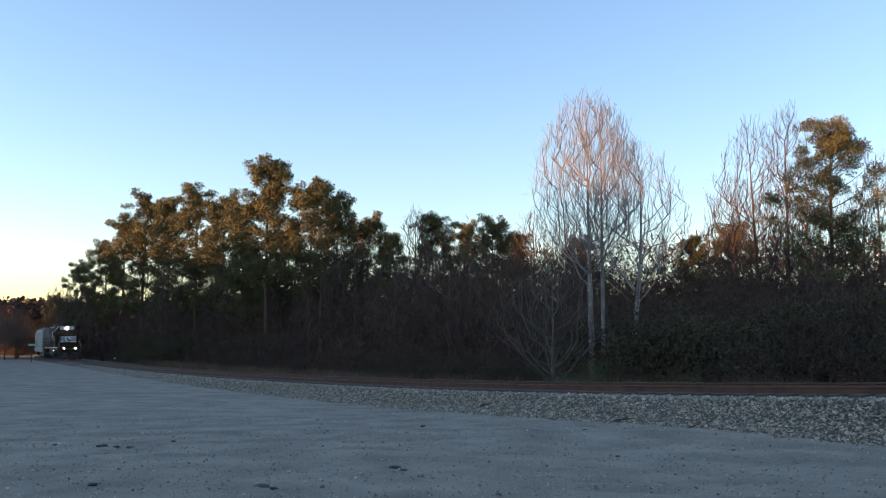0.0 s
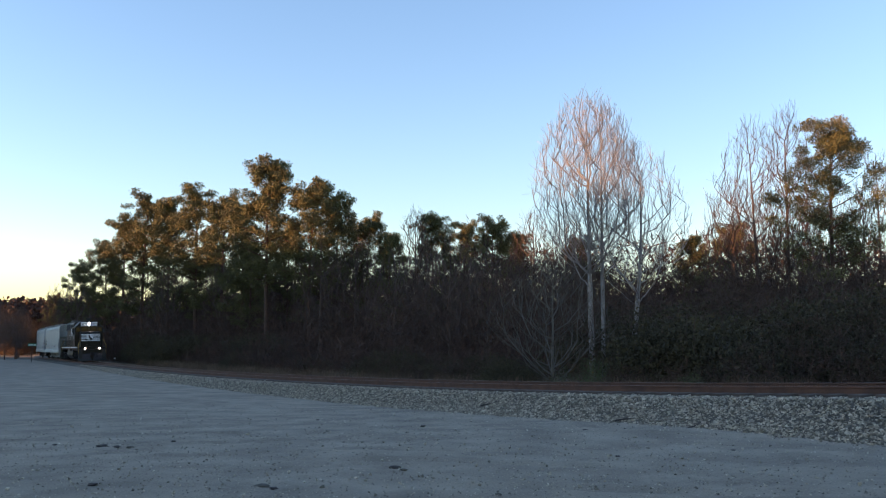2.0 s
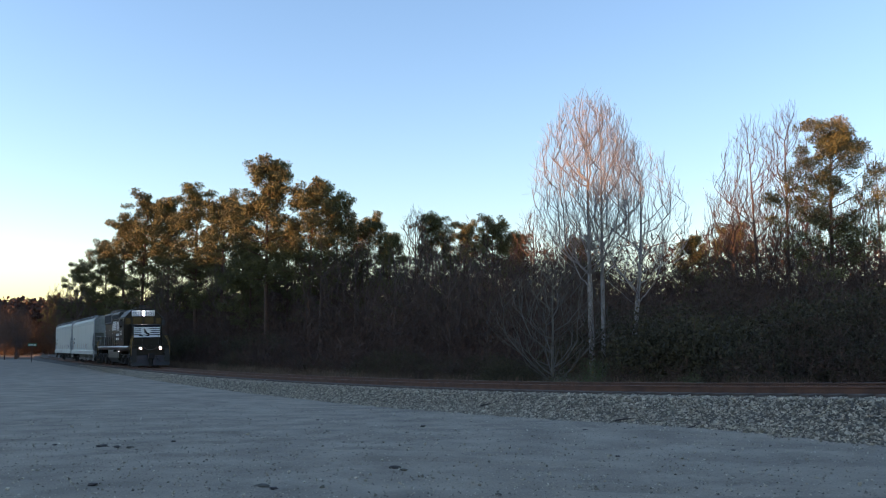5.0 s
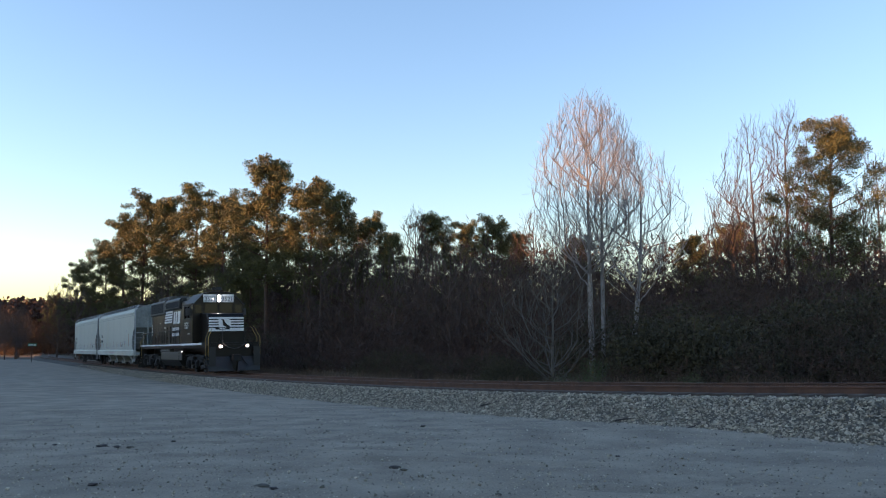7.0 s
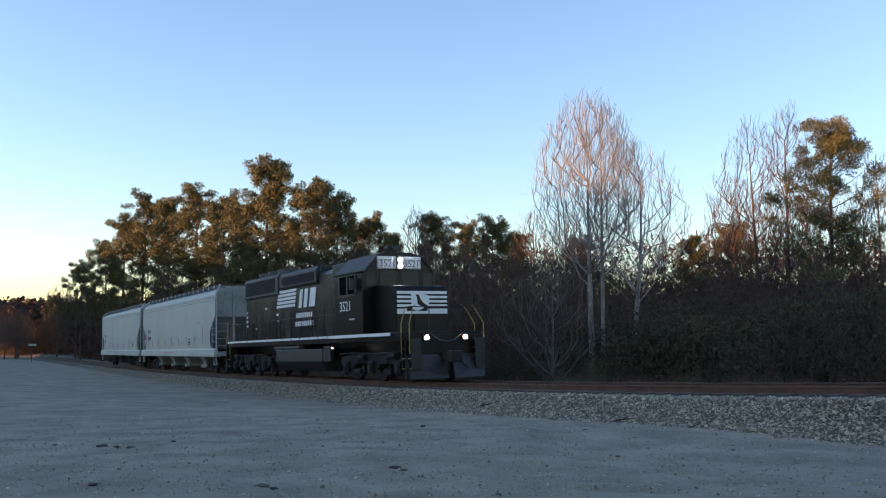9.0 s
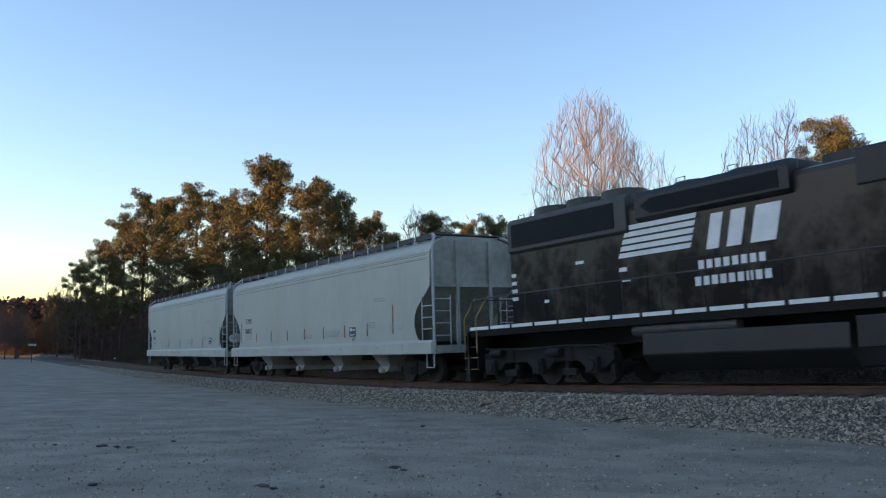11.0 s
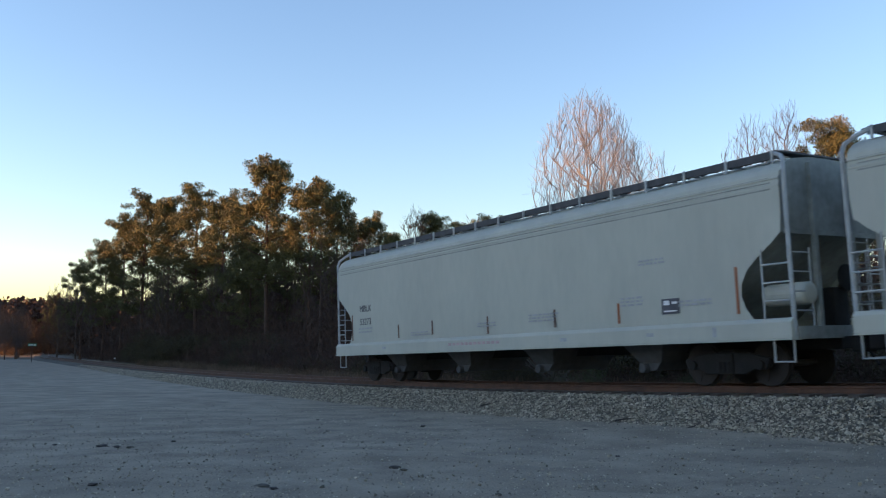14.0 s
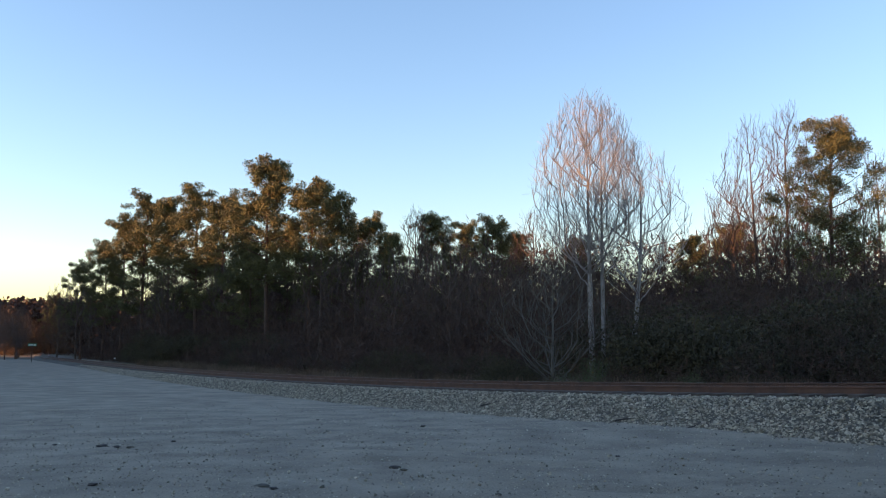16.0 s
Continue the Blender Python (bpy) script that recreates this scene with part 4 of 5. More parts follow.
def pine_meshes(h, spread, base, seed, dense=1.0, blade=(1, 0.23, 0.085)):
    rng = np.random.default_rng(seed)
    trunk, limbs, cl = [], [], []
    lean = rng.normal(size=2) * 0.012
    sway = rng.normal(size=2) * 0.25
    axis = lambda f: np.array([lean[0] * h * f + sway[0] * math.sin(3 * f), lean[1] * h * f + sway[1] * math.sin(3.4 * f), h * f])
    r0 = 0.011 * h + 0.05
    for i in range(12):
        a, b = i / 12, (i + 1) / 12
        trunk.append((axis(a) - (np.array([0, 0, 0.3]) if i == 0 else 0), axis(b), r0 * (1 - 0.88 * a) * (1.25 if i == 0 else 1), r0 * (1 - 0.88 * b)))
    n = int(46 + 8 * rng.random())
    for i in range(n):
        f = base + (1 - base) * ((i + rng.random()) / n) ** 0.85
        if f > 0.95:
            continue
        g = (f - base) / (1 - base)
        reach = 1.3 * spread * (0.55 + 1.0 * g * (1 - g) * 2.2) * (1.05 - 0.45 * g) * rng.uniform(0.55, 1.15)
        if g > 0.8:
            reach = max(reach * 0.9, spread * 0.3)
        az = i * 2.399 + rng.normal() * 0.5
        d = np.array([math.cos(az), math.sin(az), rng.uniform(-0.1, 0.35) + 0.6 * g])
        d /= np.linalg.norm(d)
        pts, dd = branch(axis(f), d, reach, 0.03 + 0.035 * (1 - g), 5, rng, 0.35, 0.1, limbs)
        for k, many in ((2, 1), (3, 1), (4, 2), (5, 2)):
            for _ in range(many):
                if rng.random() < 0.86:
                    cl.append((pts[k] + rng.normal(size=3) * np.array([0.34, 0.34, 0.22]) * spread / 3, rng.uniform(0.34, 0.68)))
    for i in range(7):
        cl.append((axis(0.94) + rng.normal(size=3) * np.array([0.35, 0.35, 0.3]), 0.5))
    for i in range(int(5 * rng.random()) + 4):          # dead stubs under the crown
        f = rng.uniform(0.35 * base, base)
        az = rng.uniform(0, 6.28)
        branch(axis(f), (math.cos(az), math.sin(az), 0.1), rng.uniform(0.5, 1.6), 0.025, 3, rng, 0.1, 0.15, limbs)
    cs = []
    for c, r in cl:
        m = int(115 * dense * (r / 0.5) ** 2) + 12
        u = rng.normal(size=(m, 3))
        u /= np.linalg.norm(u, axis=1)[:, None]
        cs.append(c + u * (rng.random((m, 1)) ** 0.33) * r * np.array([1.0, 1.0, 0.72]))
    tv, tf = stem(trunk, 9)
    lv, lf = tubes(limbs, 4)
    nv, nf = diamonds(np.concatenate(cs), blade[0], blade[1], blade[2], rng, 0.3)
    return mesh_of("trunk", tv, tf, M_PINEBARK, True), mesh_of("limb_frame", lv, lf, M_PINEBARK), mesh_of("crown", nv, nf, M_NEEDLE)


def stand(name, x, y, meshes, label, category, group, turn=0.0, size=1.0):
    ob = new(name)
    for n, me in meshes:
        piece = part(n, me, None, ob)
        if n != "trunk":
            tagged(piece, kind="stuff")
    ob.matrix_basis = pose(x, y, gz(x, y) - 0.05, 0, 0, turn) @ Matrix.Diagonal((size, size, size, 1))
    return tagged(ob, label, category, group)


PINE_LABEL = {True: "tall pine with rounded needle clumps above a bare trunk", False: "distant pine with dark green needle clumps"}
pine_kinds = {}


def plant_pine(x, y, h, spread, base, kind):
    if kind not in pine_kinds:
        pine_kinds[kind] = pine_meshes(18.0, spread * 18.0 / h, base, 40 + kind, *((1.45, (1, 0.19, 0.055)) if kind == 8 else ())) + (18.0,)
    t, l, c, h0 = pine_kinds[kind]
    stand("pine_tree", x, y, (("trunk", t), ("limb_frame", l), ("crown", c)), PINE_LABEL[h > 14.5], "pine tree", "pines beyond the track", (x * 37 + kind * 50) % 360, 0.97 * h / h0)


PINES = (
    (-57.6, 146, 15.7, 3.2, 0.35, 1),
    (-52.0, 140, 18.7, 3.4, 0.3, 2),
    (-47.1, 134, 21.3, 3.6, 0.3, 3),
    (-41.9, 128, 24.1, 4.6, 0.25, 4),
    (-38.2, 126, 23.3, 3.4, 0.3, 5),
    (-31.5, 116, 22.7, 3.4, 0.45, 1),
    (-26.9, 112, 21.5, 3.0, 0.4, 2),
    (-22.0, 100, 18.4, 3.2, 0.3, 3),
    (-16.8, 88, 20.8, 3.2, 0.4, 6),
    (-12.0, 84, 17.9, 3.4, 0.42, 7),
    (-10.3, 90, 16.8, 2.8, 0.45, 1),
    (-7.6, 94, 16.1, 2.6, 0.5, 2),
    (-1.1, 92, 16.0, 2.8, 0.5, 3),
    (4.7, 90, 15.3, 2.8, 0.55, 4))
PINES_BACK = (
    (22.0, 80, 12.2, 2.4, 0.4, 5),
    (21.7, 50, 14.8, 2.7, 0.38, 8),
    (2.3, 100, 15.7, 2.4, 0.5, 1),
    (14.1, 92, 13.6, 2.2, 0.5, 2),
    (7.6, 95, 14.4, 2.3, 0.5, 3),
    (-5.0, 86, 13.2, 2.2, 0.4, 5),
    (23.4, 74, 12.2, 2.2, 0.4, 1),
    (-17.5, 104, 16.2, 2.6, 0.25, 2),
    (-20.3, 96, 13.7, 2.8, 0.2, 5),
    (-29.7, 118, 15.6, 2.8, 0.15, 1))
PINES_FAR = (
    (-129.2, 270, 13.4, 4.0, 0.3, 2),
    (-128.2, 275, 16.2, 4.5, 0.3, 3),
    (-121.1, 268, 15.5, 4.2, 0.3, 4),
    (-114.6, 262, 13.1, 3.6, 0.3, 5),
    (-134.6, 270, 15.1, 4.5, 0.3, 1),
    (-84.9, 200, 13.7, 2.6, 0.3, 2))
for row in PINES[8:10] + PINES_BACK[1:2]:
    plant_pine(*row)
for row in PINES[:8] + PINES[10:] + PINES_BACK[:1] + PINES_BACK[2:] + PINES_FAR:
    plant_pine(*row)


def vase_meshes(h, spread, base, seed, bark, tips=700, steep=0.8, low=0.24, r_tip=0.0062, lean=0.0, power=0.43):
    """A leafless tree with ascending, forking limbs that fill an egg-shaped crown."""
    rng = np.random.default_rng(seed)
    sway = rng.normal(size=2) * 0.012 * h
    axis = lambda f: np.array([lean * h * f + sway[0] * math.sin(3 * f), sway[1] * math.sin(2.6 * f), h * f])
    n0 = 16
    pts = [axis(-0.02)] + [axis(0.86 * (i + 1) / n0) for i in range(n0)]
    up = [-1] + list(range(n0))
    joinable = [p[2] > base * 0.8 * h for p in pts]
    def egg():
        while True:
            q = rng.uniform(-1, 1, 3)
            r = np.linalg.norm(q)
            if 0.25 < r < 1 and rng.random() < r ** 1.5:
                wide = 1.0 - 0.28 * q[2]             # fuller below the middle
                mid, half = (1 + low) / 2, (1 - low) / 2
                return np.array([q[0] * spread * wide + lean * h * 0.7, q[1] * spread * wide, h * (mid + half * q[2])])
    goals = [egg() for _ in range(tips)]
    lead = sorted(goals[:14], key=lambda g: -g[2])
    goals = lead + sorted(goals[14:90], key=lambda g: math.hypot(g[0], g[1])) + goals[90:]
    for k, g in enumerate(goals):
        have = np.array(pts)
        d = g - have
        flat = np.hypot(d[:, 0], d[:, 1])
        ok = np.array(joinable) & (d[:, 2] > steep * flat)
        cost = np.linalg.norm(d, axis=1) + 1.2 * flat * (k > 14) + np.where(ok, 0, 50 + flat)
        j = int(np.argmin(cost))
        p, d = have[j], g - have[j]
        ln = float(np.linalg.norm(d))
        m = max(2, min(7, int(ln / 0.45)))
        ctrl = p + d * np.array([0.55, 0.55, 0.36]) + rng.normal(size=3) * 0.05 * ln
        last = j
        for i in range(1, m + 1):
            t = i / m
            q = (1 - t) ** 2 * p + 2 * t * (1 - t) * ctrl + t * t * g
            pts.append(q + (rng.normal(size=3) * 0.02 * ln if i < m else 0))
            up.append(last)
            joinable.append(True)
            last = len(pts) - 1
        along = (g - ctrl) / (np.linalg.norm(g - ctrl) + 1e-9)
        for _ in range(3):                          # end twigs
            td = along + rng.normal(size=3) * 0.45 + np.array([0, 0, 0.3])
            td /= np.linalg.norm(td)
            src = last if rng.random() < 0.6 else up[last]
            pts.append(pts[src] + td * h * rng.uniform(0.018, 0.045))
            up.append(src)
            joinable.append(False)
    load = np.zeros(len(pts))
    kids = np.bincount([u for u in up if u >= 0], minlength=len(pts))
    load[kids == 0] = 1
    for i in range(len(pts) - 1, 0, -1):
        load[up[i]] += load[i]
    rad = r_tip * np.maximum(load, 1) ** power
    tr = [(pts[i], pts[i + 1], rad[i + 1] * (1.25 if i == 0 else 1), rad[min(i + 2, n0)]) for i in range(n0)]
    tv, tf = stem(tr)
    wv, wf = tubes([(pts[up[i]], pts[i], min(rad[up[i]], rad[i] * 1.35), rad[i]) for i in range(n0 + 1, len(pts))], 3)
    return mesh_of("trunk", tv, tf, bark, True), mesh_of("twig_crown", wv, wf, bark)


def plant_bare(x, y, meshes, label, group, turn=0.0, size=1.0, name="bare_tree"):
    return stand(name, x, y, (("trunk", meshes[0]), ("twig_crown", meshes[1])), label, "bare tree", group, turn, size)


SPECIAL = (
    (7.85, 48, 15.7, 2.6),
    (8.45, 48, 15.2, 2.2),
    (9.5, 47, 12.9, 2.6),
    (19.9, 56, 16.3, 2.8),
    (22.9, 60, 18.5, 1.8),
    (20.7, 64, 14.4, 2.2),
    (27.9, 58, 14.7, 2.2),
    (8.0, 82, 14.6, 2.2),
    (10.6, 78, 13.5, 2.4),
    (-2.8, 88, 15.8, 2.0),
    (4.3, 36, 4.7, 2.6),
    (-63.0, 150, 12.6, 3.0),
    (2.9, 58, 7.9, 2.5),
    (24.8, 62, 12.7, 2.4),
    (24.1, 58, 12.7, 2.2),
    (24.2, 52, 10.8, 2.4),
    (20.6, 60, 12.2, 2.2))
(ax, ay, ah, aw), (bx, by, bh, bw), (cx, cy, ch, cw) = SPECIAL[:3]
plant_bare(ax, ay, vase_meshes(ah, 2.95, 0.40, 11, M_PALEBARK, 1000, 0.85, 0.43, 0.0043, -0.012, 0.435), "tall bare poplar with pale bark and fine upswept twigs", "pale poplars")
plant_bare(bx, by, vase_meshes(bh, 2.3, 0.46, 12, M_PALEBARK, 520, 0.95, 0.48, 0.0043, 0.0, 0.435), "slim bare poplar with pale bark, beside a taller one", "pale poplars")
plant_bare(cx, cy, vase_meshes(ch, 2.8, 0.40, 13, M_PALEBARK, 620, 0.7, 0.43, 0.0043, 0.05, 0.45), "shorter bare poplar with pale bark and spreading limbs", "pale poplars")
for k, (x, y, h, w) in enumerate(SPECIAL[3:7] + SPECIAL[13:]):
    plant_bare(x, y, vase_meshes(h, w * 1.1, 0.3, 20 + k, M_GREYBARK, 520, 0.85, 0.34, 0.0052, -0.05 if k == 0 else 0.0, 0.45), "leafless grey-brown hardwood with fine twigs", "bare hardwoods")
for k, (x, y, h, w) in enumerate(SPECIAL[7:10] + SPECIAL[11:13]):
    plant_bare(x, y, vase_meshes(h, w, 0.3, 30 + k, M_GREYBARK, 360, 0.85, 0.38, 0.0075), "leafless grey-brown hardwood with fine twigs", "bare hardwoods")
x, y, h, w = SPECIAL[10]
plant_bare(x, y, vase_meshes(h * 1.12, w * 0.95, 0.03, 50, M_ASHBARK, 300, 0.75, 0.3, 0.0045, 0.0, 0.44), "low spreading bare tree with pale grey branches", "bare hardwoods")

WOOD = (
    (-62.2, 148, 10.7, 2),
    (-54.4, 136, 12.1, 3),
    (-65.4, 170, 11.0, 5),
    (-51.1, 142, 11.2, 3),
    (-44.4, 130, 10.0, 3),
    (-50.9, 154, 16.8, 3),
    (-35.5, 115, 11.3, 5),
    (-34.9, 118, 13.7, 5),
    (-38.7, 139, 17.6, 3),
    (-34.7, 134, 14.3, 5),
    (-25.8, 107, 12.3, 3),
    (-28.0, 124, 16.4, 3),
    (-21.9, 109, 11.9, 2),
    (-22.9, 123, 15.7, 2),
    (-18.1, 106, 12.8, 4),
    (-15.8, 107, 13.5, 3),
    (-11.0, 82, 11.9, 5),
    (-10.9, 95, 12.8, 2),
    (-7.9, 82, 12.2, 1),
    (-7.2, 97, 10.1, 3),
    (-3.6, 68, 9.8, 4),
    (-3.4, 89, 10.1, 1))
WOOD_WEST = (
    (-70.6, 148, 7.4, 1),
    (-73.0, 150, 8.4, 3),
    (-75.5, 156, 9.4, 4),
    (-72.0, 155, 8.8, 2),
    (-79.0, 162, 10.2, 5),
    (-76.0, 164, 9.6, 1),
    (-83.0, 172, 11.0, 3),
    (-78.5, 170, 10.2, 2),
    (-74.5, 160, 8.0, 5),
    (-69.5, 144, 5.5, 4))
WOOD_MID = (
    (-1.7, 72, 10.8, 2),
    (-0.6, 69, 9.2, 5),
    (0.6, 62, 9.9, 3),
    (2.7, 85, 10.9, 2),
    (3.1, 69, 10.3, 1),
    (5.5, 75, 9.7, 5),
    (4.7, 57, 8.0, 1),
    (6.1, 57, 7.8, 4),
    (8.1, 68, 9.8, 4),
    (8.5, 61, 9.3, 2),
    (9.9, 64, 8.5, 2),
    (8.6, 50, 7.3, 2),
    (12.1, 63, 8.3, 3),
    (10.2, 48, 5.5, 5),
    (12.6, 55, 6.1, 1),
    (13.7, 56, 8.2, 5),
    (16.6, 63, 6.8, 4),
    (17.4, 60, 7.4, 5),
    (14.9, 49, 6.0, 3),
    (19.4, 61, 6.8, 3),
    (20.5, 62, 7.6, 5),
    (16.3, 46, 5.3, 1))
WOOD_EAST = (
    (21.9, 59, 7.2, 4),
    (21.7, 56, 6.3, 1),
    (18.8, 46, 6.9, 3),
    (18.8, 43, 5.4, 2),
    (22.3, 50, 5.9, 5),
    (21.6, 46, 5.4, 4),
    (26.5, 55, 7.4, 5))
wood_kinds = {k: vase_meshes(10.0, 2.3, 0.12 + 0.04 * k, 60 + k, M_GREYBARK, 260, 0.95, 0.25, 0.0075) for k in range(1, 6)}
for x, y, h, k in WOOD + WOOD_WEST + WOOD_MID + WOOD_EAST:
    plant_bare(x, y, wood_kinds[k], "slender leafless tree in the dark wood edge", "wood edge trees", (x * 91 + k * 40) % 360, h / 10.0)


# undergrowth of the wood edge: countless twigs and dead stems
def build_undergrowth():
    rng = np.random.default_rng(77)
    n = 90000
    s = -150 + 197 * rng.random(n)
    w = -(5.5 + 44 * rng.random(n) ** 1.1)
    hmax = np.interp(s, [-120, -60, -5, 25], [10.0, 11.8, 10.5, 6.4])
    tx, ty, th = (np.interp(s, _S, a) for a in (TX, TY, TH))
    x, y = tx + w * np.sin(th), ty - w * np.cos(th)
    patch = np.array([0.55 + 0.45 * noise.noise((a * 0.16, b * 0.16, 3)) for a, b in zip(x, y)])
    z = ground_z(x, y) + hmax * np.minimum(1, 0.12 + (-w - 5.5) / 12) * patch * 1.25 * rng.random(n) ** 0.9
    c = np.stack([x, y, z], 1)
    near = s > -6
    v, f = diamonds(c[~near], 2, 0.95, 0.045, rng, 0.9)
    nv, nf = diamonds(c[near], 6, 0.42, 0.017, rng, 0.7)
    v, f = np.concatenate([v, nv]), np.concatenate([f, nf + len(v)])
    ob = new("undergrowth", mesh_of("undergrowth", v, f, M_UNDER))
    tagged(ob, "tangled grey-brown twigs and dead stems under the trees", "undergrowth", kind="stuff")


build_undergrowth()


def build_deep_woods():
    rng = np.random.default_rng(78)
    n = 62000
    s = -150 + 240 * rng.random(n)
    w = -(np.interp(s, [-60, -10], [20.0, 46.0]) + 26 * rng.random(n))
    tx, ty, th = (np.interp(s, _S, a) for a in (TX, TY, TH))
    x, y = tx + w * np.sin(th), ty - w * np.cos(th)
    top = np.array([9.2 + 2.6 * noise.noise((a * 0.07, b * 0.07, 1)) for a, b in zip(x, y)]) + np.interp(s, [-20, 20], [1.8, 1.2])
    v, f = diamonds(np.stack([x, y, ground_z(x, y) + top * rng.random(n) ** 0.85], 1), 3, 0.9, 0.11, rng, 0.6)
    m = 40000                            # the woods that close the view where the track comes from
    fx, fy = -190 + 120 * rng.random(m), 215 + 80 * rng.random(m)
    fz = ground_z(fx, fy) + 13.0 * rng.random(m)
    fv, ff = diamonds(np.stack([fx, fy, fz], 1), 2, 1.3, 0.75, rng, 0.3)
    v, f = np.concatenate([v, fv]), np.concatenate([f, ff + len(v)])
    m = 15000                            # low thicket further back
    s, w = -150 + 250 * rng.random(m), -(np.interp(-150 + 250 * rng.random(m), [-60, -10], [48.0, 74.0]) + 22 * rng.random(m))
    tx, ty, th = (np.interp(s, _S, a) for a in (TX, TY, TH))
    x, y = tx + w * np.sin(th), ty - w * np.cos(th)
    bv, bf = diamonds(np.stack([x, y, ground_z(x, y) + 8.0 * rng.random(m)], 1), 2, 1.8, 0.9, rng, 0.3)
    v, f = np.concatenate([v, bv]), np.concatenate([f, bf + len(v)])
    ob = new("deep_woods", mesh_of("deep_woods", v, f, M_UNDER))
    tagged(ob, "deep dark woods behind the wood edge", "woods", kind="stuff")


build_deep_woods()


def bush_mesh(seed, n, flat=0.75, leaf=None):
    rng = np.random.default_rng(seed)
    cs = []
    for _ in range(16):
        a, r = rng.uniform(0, 6.28), rng.random() ** 0.6
        c = np.array([math.cos(a) * r * 0.7, math.sin(a) * r * 0.7, 0.18 + 0.62 * rng.random() * (1.1 - 0.6 * r)])
        u = rng.normal(size=(n // 16, 3))
        u /= np.linalg.norm(u, axis=1)[:, None]
        cs.append(c + u * rng.random((n // 16, 1)) ** 0.45 * 0.36 * np.array([1, 1, flat]))
    c = np.concatenate(cs)
    c[:, 2] = np.abs(c[:, 2])
    v, f = diamonds(c, 2, *((0.042, 0.02) if leaf is None else (0.024, 0.014)), rng, 0.2)
    stems = []
    for _ in range(14):
        az = rng.uniform(0, 6.28)
        branch((0, 0, -0.03), (math.cos(az) * 0.8, math.sin(az) * 0.8, 1.0), rng.uniform(0.5, 0.95), 0.012, 4, rng, 0.2, 0.15, stems)
    sv, sf = tubes(stems, 3)
    return mesh_of("stems", sv, sf, M_GREYBARK), mesh_of("foliage", v, f, leaf or M_BRUSH)


bush_kinds = [bush_mesh(90 + k, 4600) for k in range(4)] + [bush_mesh(97, 9000, 0.9, M_BROWNLEAF), bush_mesh(98, 3000, 0.8, M_GREENLEAF)]
rb = random.Random(8)


def plant_bush(x, y, h, k):
    ob = new("bush")
    part("stems", bush_kinds[k][0], None, ob)
    part("foliage", bush_kinds[k][1], None, ob)
    ob.matrix_basis = pose(x, y, gz(x, y) - 0.05, 0, 0, rb.uniform(0, 360)) @ Matrix.Diagonal((h * rb.uniform(0.8, 1.1), h * rb.uniform(0.8, 1.1), h, 1))
    tagged(ob, "tall thicket with clinging rust-brown leaves" if k == 4 else "small fresh green bush beside the track" if k == 5 else "dense dark green bush along the wood edge", "bush", "wood edge bushes")


for i in range(36):                       # tall evergreen thicket beyond the near track
    s, w = rb.uniform(0, 40), -rb.uniform(8, 26)
    p = track(s, w)
    if p.x / p.y < 0.16 or p.y < 17:
        continue
    plant_bush(p.x, p.y, min(5.4, (2.6 + 0.12 * (-w)) * rb.uniform(0.75, 1.2)), i % 4)
for i in range(34):                       # low bushes along the rest of the wood edge
    s, w = rb.uniform(-95, 12), -rb.uniform(5.5, 12)
    p = track(s, w)
    plant_bush(p.x, p.y, rb.uniform(2.2, 4.6) if s < -32 else rb.uniform(0.9, 2.6), i % 4)


for x, y, h, k in ((-97, 203, 9.5, 4), (-91, 198, 8.0, 4), (-86, 200, 7.0, 4), (-102, 214, 10.5, 4), (7.6, 27.0, 1.1, 5), (5.0, 33.0, 1.7, 5)):
    plant_bush(x, y, h, k)              # thicket where the lot ends, green bushes by the track


def build_weeds():
    rng = np.random.default_rng(31)
    n = 9000
    s = -60 + 100 * rng.random(n)
    w = -(3.6 + 3.6 * rng.random(n) ** 1.4)
    tx, ty, th = (np.interp(s, _S, a) for a in (TX, TY, TH))
    x, y = tx + w * np.sin(th), ty - w * np.cos(th)
    clump = np.array([noise.noise((a * 0.5, b * 0.5, 9)) for a, b in zip(x, y)])
    keep = clump > -0.05
    x, y = x[keep], y[keep]
    z = ground_z(x, y) + 0.02
    v, f = diamonds(np.stack([x, y, z], 1), 3, 0.75, 0.022, rng, 2.6)
    ob = new("dry_weeds", mesh_of("dry_weeds", v, f, M_DRY))
    tagged(ob, "dry brown weed stalks along the far side of the track", "weeds", kind="stuff")


build_weeds()


# woods added out of view west of the lot, to keep the low sun off the ground
def build_sunblock_woods():
    rng = np.random.default_rng(15)
    v, f = [], []
    cs = []
    for y0 in np.arange(-190, 170, 2.0):
        x0 = -136 - 7 * noise.noise((y0 * 0.05, 0, 0))
        top = 18.2 + 2.2 * noise.noise((y0 * 0.11, 4, 0)) + 1.2 * noise.noise((y0 * 0.5, 9, 0))
        m = 150
        cs.append(np.stack([x0 + rng.normal(size=m) * 4.0, y0 + rng.normal(size=m) * 1.6, top * rng.random(m) ** 0.6 - 0.5], 1))
    c = np.concatenate(cs)
    v, f = diamonds(c, 2, 2.7, 2.4, rng, 0.2)
    ob = new("west_sunblock_woods", mesh_of("west_sunblock_woods", v, f, M_BRUSH))
    tagged(ob, "dense dark belt of woods added unseen west of the lot to block the low sun", "woods", kind="stuff")


build_sunblock_woods()


# ---- small things ----
M_SIGNGREEN = mat("green_sign_paint", (0.02, 0.22, 0.13), 0.5, scale=6)
M_STICK = mat("dead_stick", (0.05, 0.04, 0.035), 0.9, scale=8)


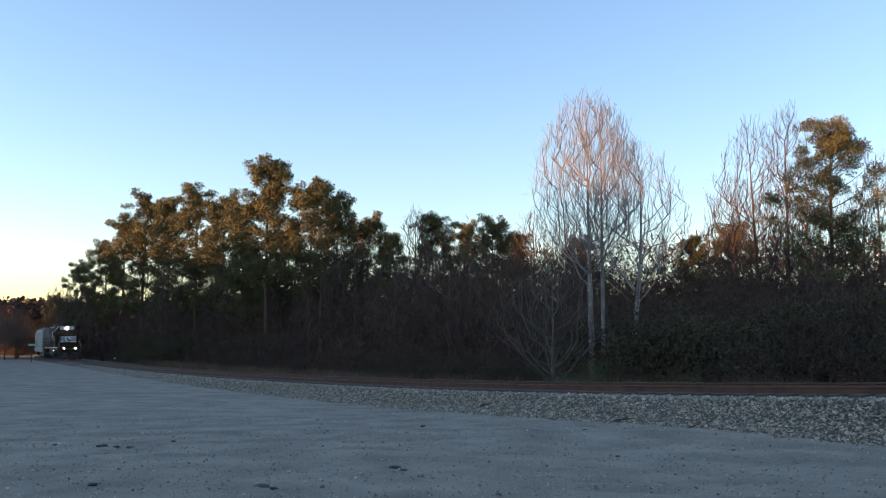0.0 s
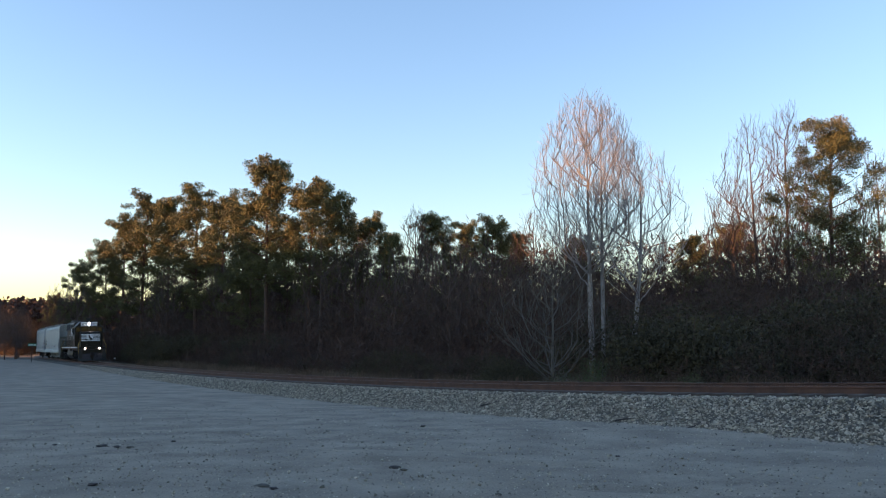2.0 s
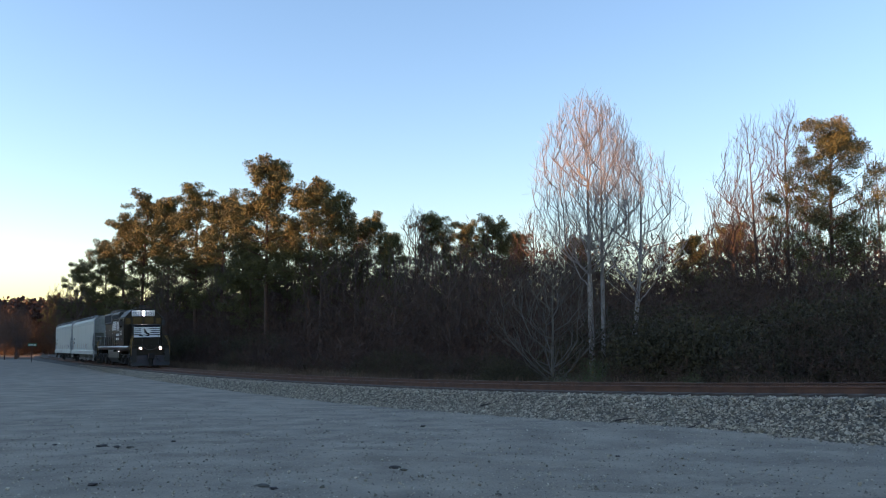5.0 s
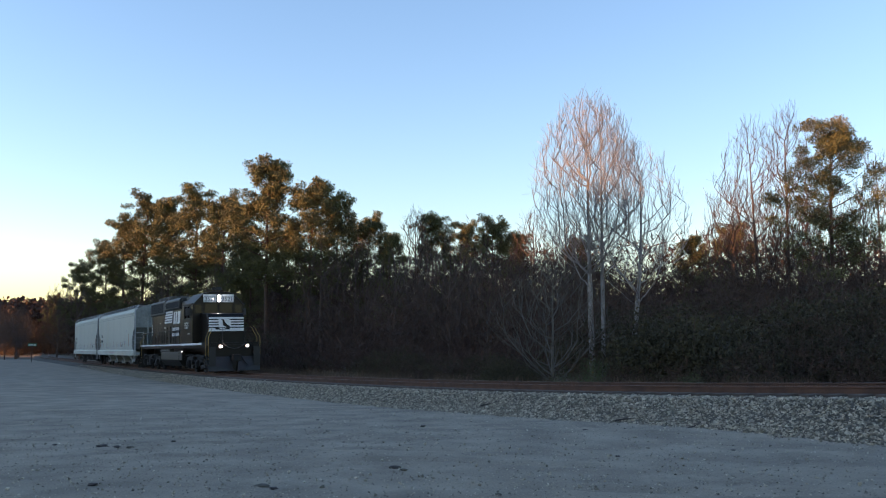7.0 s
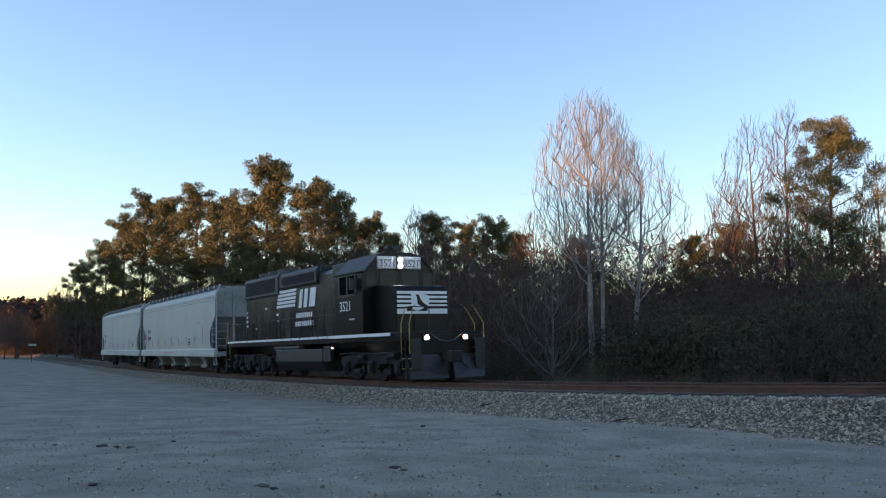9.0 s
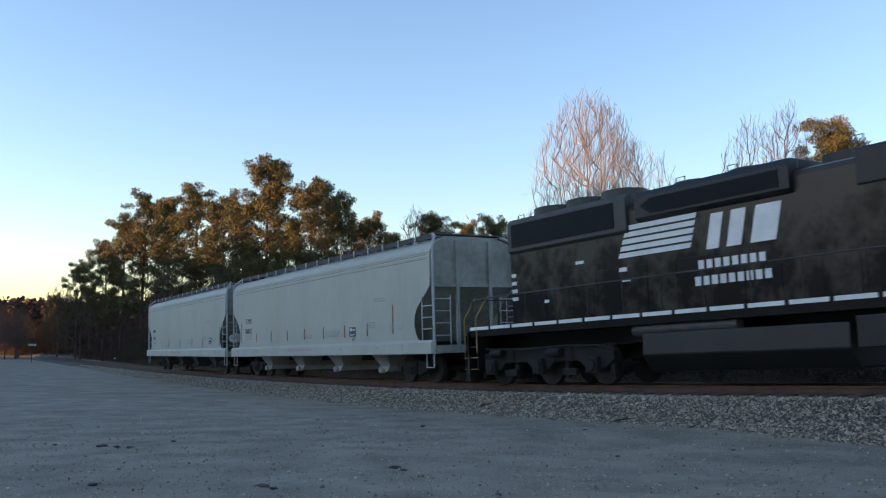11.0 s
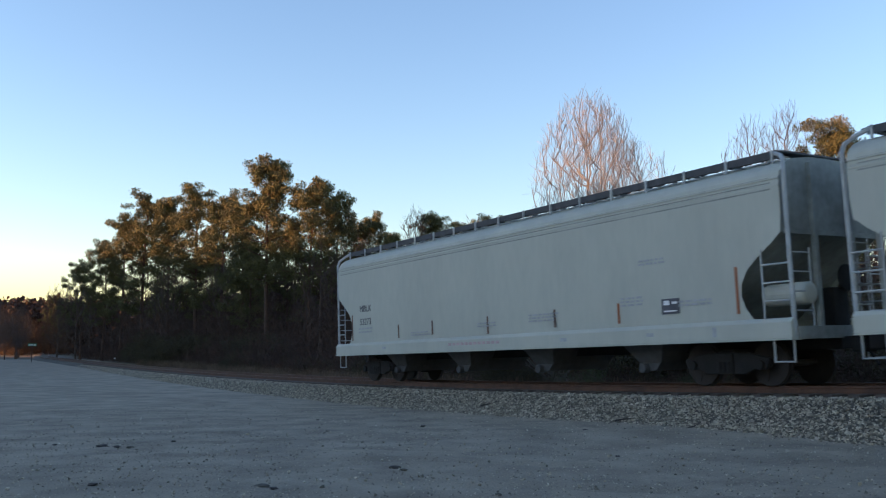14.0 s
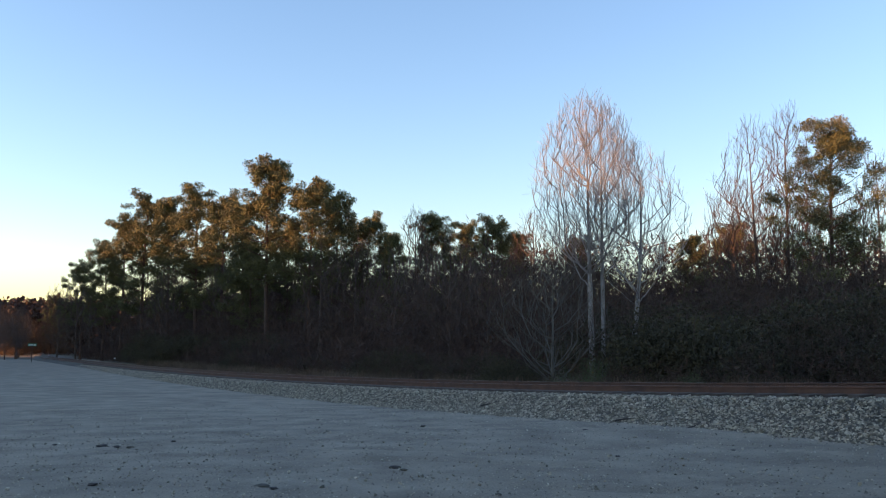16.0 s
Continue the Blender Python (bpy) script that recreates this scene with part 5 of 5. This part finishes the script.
def build_sign():
    ob = new("track_sign")
    s = Shape()
    s.box(-0.05, 0.05, -0.05, 0.05, -0.2, 2.55, 0.01)
    part("post", s.bm, M_TIE, ob, "dark square post")
    s = Shape()
    s.box(-0.55, 0.55, -0.075, -0.052, 2.2, 2.55, 0.008)
    plate = part("sign_plate", s.bm, M_SIGNGREEN, ob, "green rectangular plate")
    s = Shape()
    for a, b in ((-0.45, -0.2), (-0.14, 0.12), (0.18, 0.45)):
        s.box(a, b, -0.082, -0.076, 2.3, 2.42)
    part("lettering_bar", s.bm, M_WHITE, plate, "white bars of lettering")
    ob.matrix_basis = pose(-55.93, 125, gz(-55.93, 125), 0, 0, 14)
    tagged(ob, "small green sign with white bars on a dark post", "sign")


build_sign()


def build_marker(x, y):
    ob = new("marker_post")
    s = Shape()
    s.box(-0.04, 0.04, -0.03, 0.03, -0.2, 0.85, 0.01)
    part("post", s.bm, M_TIE, ob)
    s = Shape()
    s.cyl((0, -0.04, 0.78), 0.09, 0.02, "y", 14)
    part("reflector", s.bm, M_WHITE, ob, "round white reflector")
    ob.matrix_basis = pose(x, y, gz(x, y), 0, 0, 20)
    tagged(ob, "short dark post with a round white reflector", "marker post")


p = track(-67, -2.6)
build_marker(p.x, p.y)


def build_stick(x, y, z, length, turn, tilt, seed):
    rng = np.random.default_rng(seed)
    segs = []
    d = (math.cos(radians(turn)), math.sin(radians(turn)), tilt)
    branch((0, 0, 0.02), d, length, 0.022, 5, rng, 0.0, 0.07, segs)
    v, f = tubes(segs, 5)
    ob = new("stick", mesh_of("stick", v, f, M_STICK))
    ob.matrix_basis = pose(x, y, z)
    tagged(ob, "dark broken stick lying on the gravel", "stick", "sticks on the gravel")


for k, (s0, w0, ln, tu) in enumerate(((-8.5, 2.1, 2.2, 18), (6.5, 2.5, 2.4, 16), (10.5, 2.9, 1.2, 14), (22.0, 2.6, 1.0, 20), (27.5, 3.1, 0.7, 5), (29.6, 3.4, 0.6, 30))):
    u = min(1, max(0, (w0 - 1.75) / (toe(s0) - 1.75)))
    p = track(s0, w0, -0.2 - (float(drop_at(s0)) - 0.2) * u + 0.03)
    build_stick(p.x, p.y, p.z, ln, tu, 0.05, 200 + k)


def build_dark_lump(x, y, r, seed, material, label, name):
    rng = np.random.default_rng(seed)
    bm = bmesh.new()
    bmesh.ops.create_icosphere(bm, subdivisions=2, radius=r)
    for v in bm.verts:
        v.co *= 1 + 0.5 * noise.noise(v.co * (2.2 / r) + Vector((seed, 0, 0)))
        v.co.z *= 0.32
    ob = part(name, bm, material, None)
    ob.matrix_basis = pose(x, y, gz(x, y) + 0.01, 0, 0, rng.uniform(0, 360))
    tagged(ob, label, name.replace("_", " "), name + "s on the lot")


# added dark lumps; the larger ones stand in for shallow dents in the lot
DARK_LUMPS = ((-2.0, 10.35, 0.15), (-1.84, 10.2, 0.08), (-0.6, 11.9, 0.12), (-0.48, 11.7, 0.08), (-5.6, 15.3, 0.16), (-5.3, 15.1, 0.12), (-5.05, 15.0, 0.1), (-0.4, 19.4, 0.10), (2.7, 17.4, 0.09), (-3.0, 22.3, 0.07), (-6.6, 15.8, 0.07), (-4.7, 16.2, 0.08), (1.4, 12.6, 0.05), (2.5, 13.2, 0.06), (-3.9, 10.4, 0.09), (0.6, 9.9, 0.07), (-8.4, 17.2, 0.07), (4.4, 14.0, 0.06))
for k, (x, y, r) in enumerate(DARK_LUMPS):
    build_dark_lump(x, y, r * 0.6, k, M_STICK if k % 3 else M_BED, "dark lump added on the pale lot to stand in for a dark mark", "clod")


# ---- what moves ----
def lead(t):
    """How far the locomotive's middle has come along the track."""
    return 6.672 + 11.4413 * (t - 9) - 0.0391 * (t - 9) ** 2


def on_track(s, bolster):
    a, b = track(s + bolster / 2), track(s - bolster / 2)
    f = (a - b).normalized()
    r = Vector((f.y, -f.x, 0)).normalized()
    r = (r + Vector((0, 0, CANT))).normalized()
    u = r.cross(f).normalized()
    m = Matrix((f, -r, u)).transposed().to_4x4()
    m.translation = (a + b) / 2
    return m


def motions():
    times = [i * 0.5 for i in range(33)]
    for thing, behind, bolster in ((loco, 0.0, 13.26), (h1, 20.973, 15.4), (h2, 41.734, 15.4)):
        walk(thing, [(t, on_track(lead(t) - behind, bolster)) for t in times])
    for ws, x, r in WHEELS:      # wheels roll with the train, about 80 degrees a row
        back = math.cos(ws.parent.matrix_basis.to_euler().z)
        rows, t = [], 0.0
        while t < 16.0 + 1e-6:
            rows.append((t, pose(x, 0, r) @ Matrix.Rotation(back * (lead(t) - lead(0)) / r, 4, "Y")))
            t += 1 / 15
        walk(ws, rows)


motions()
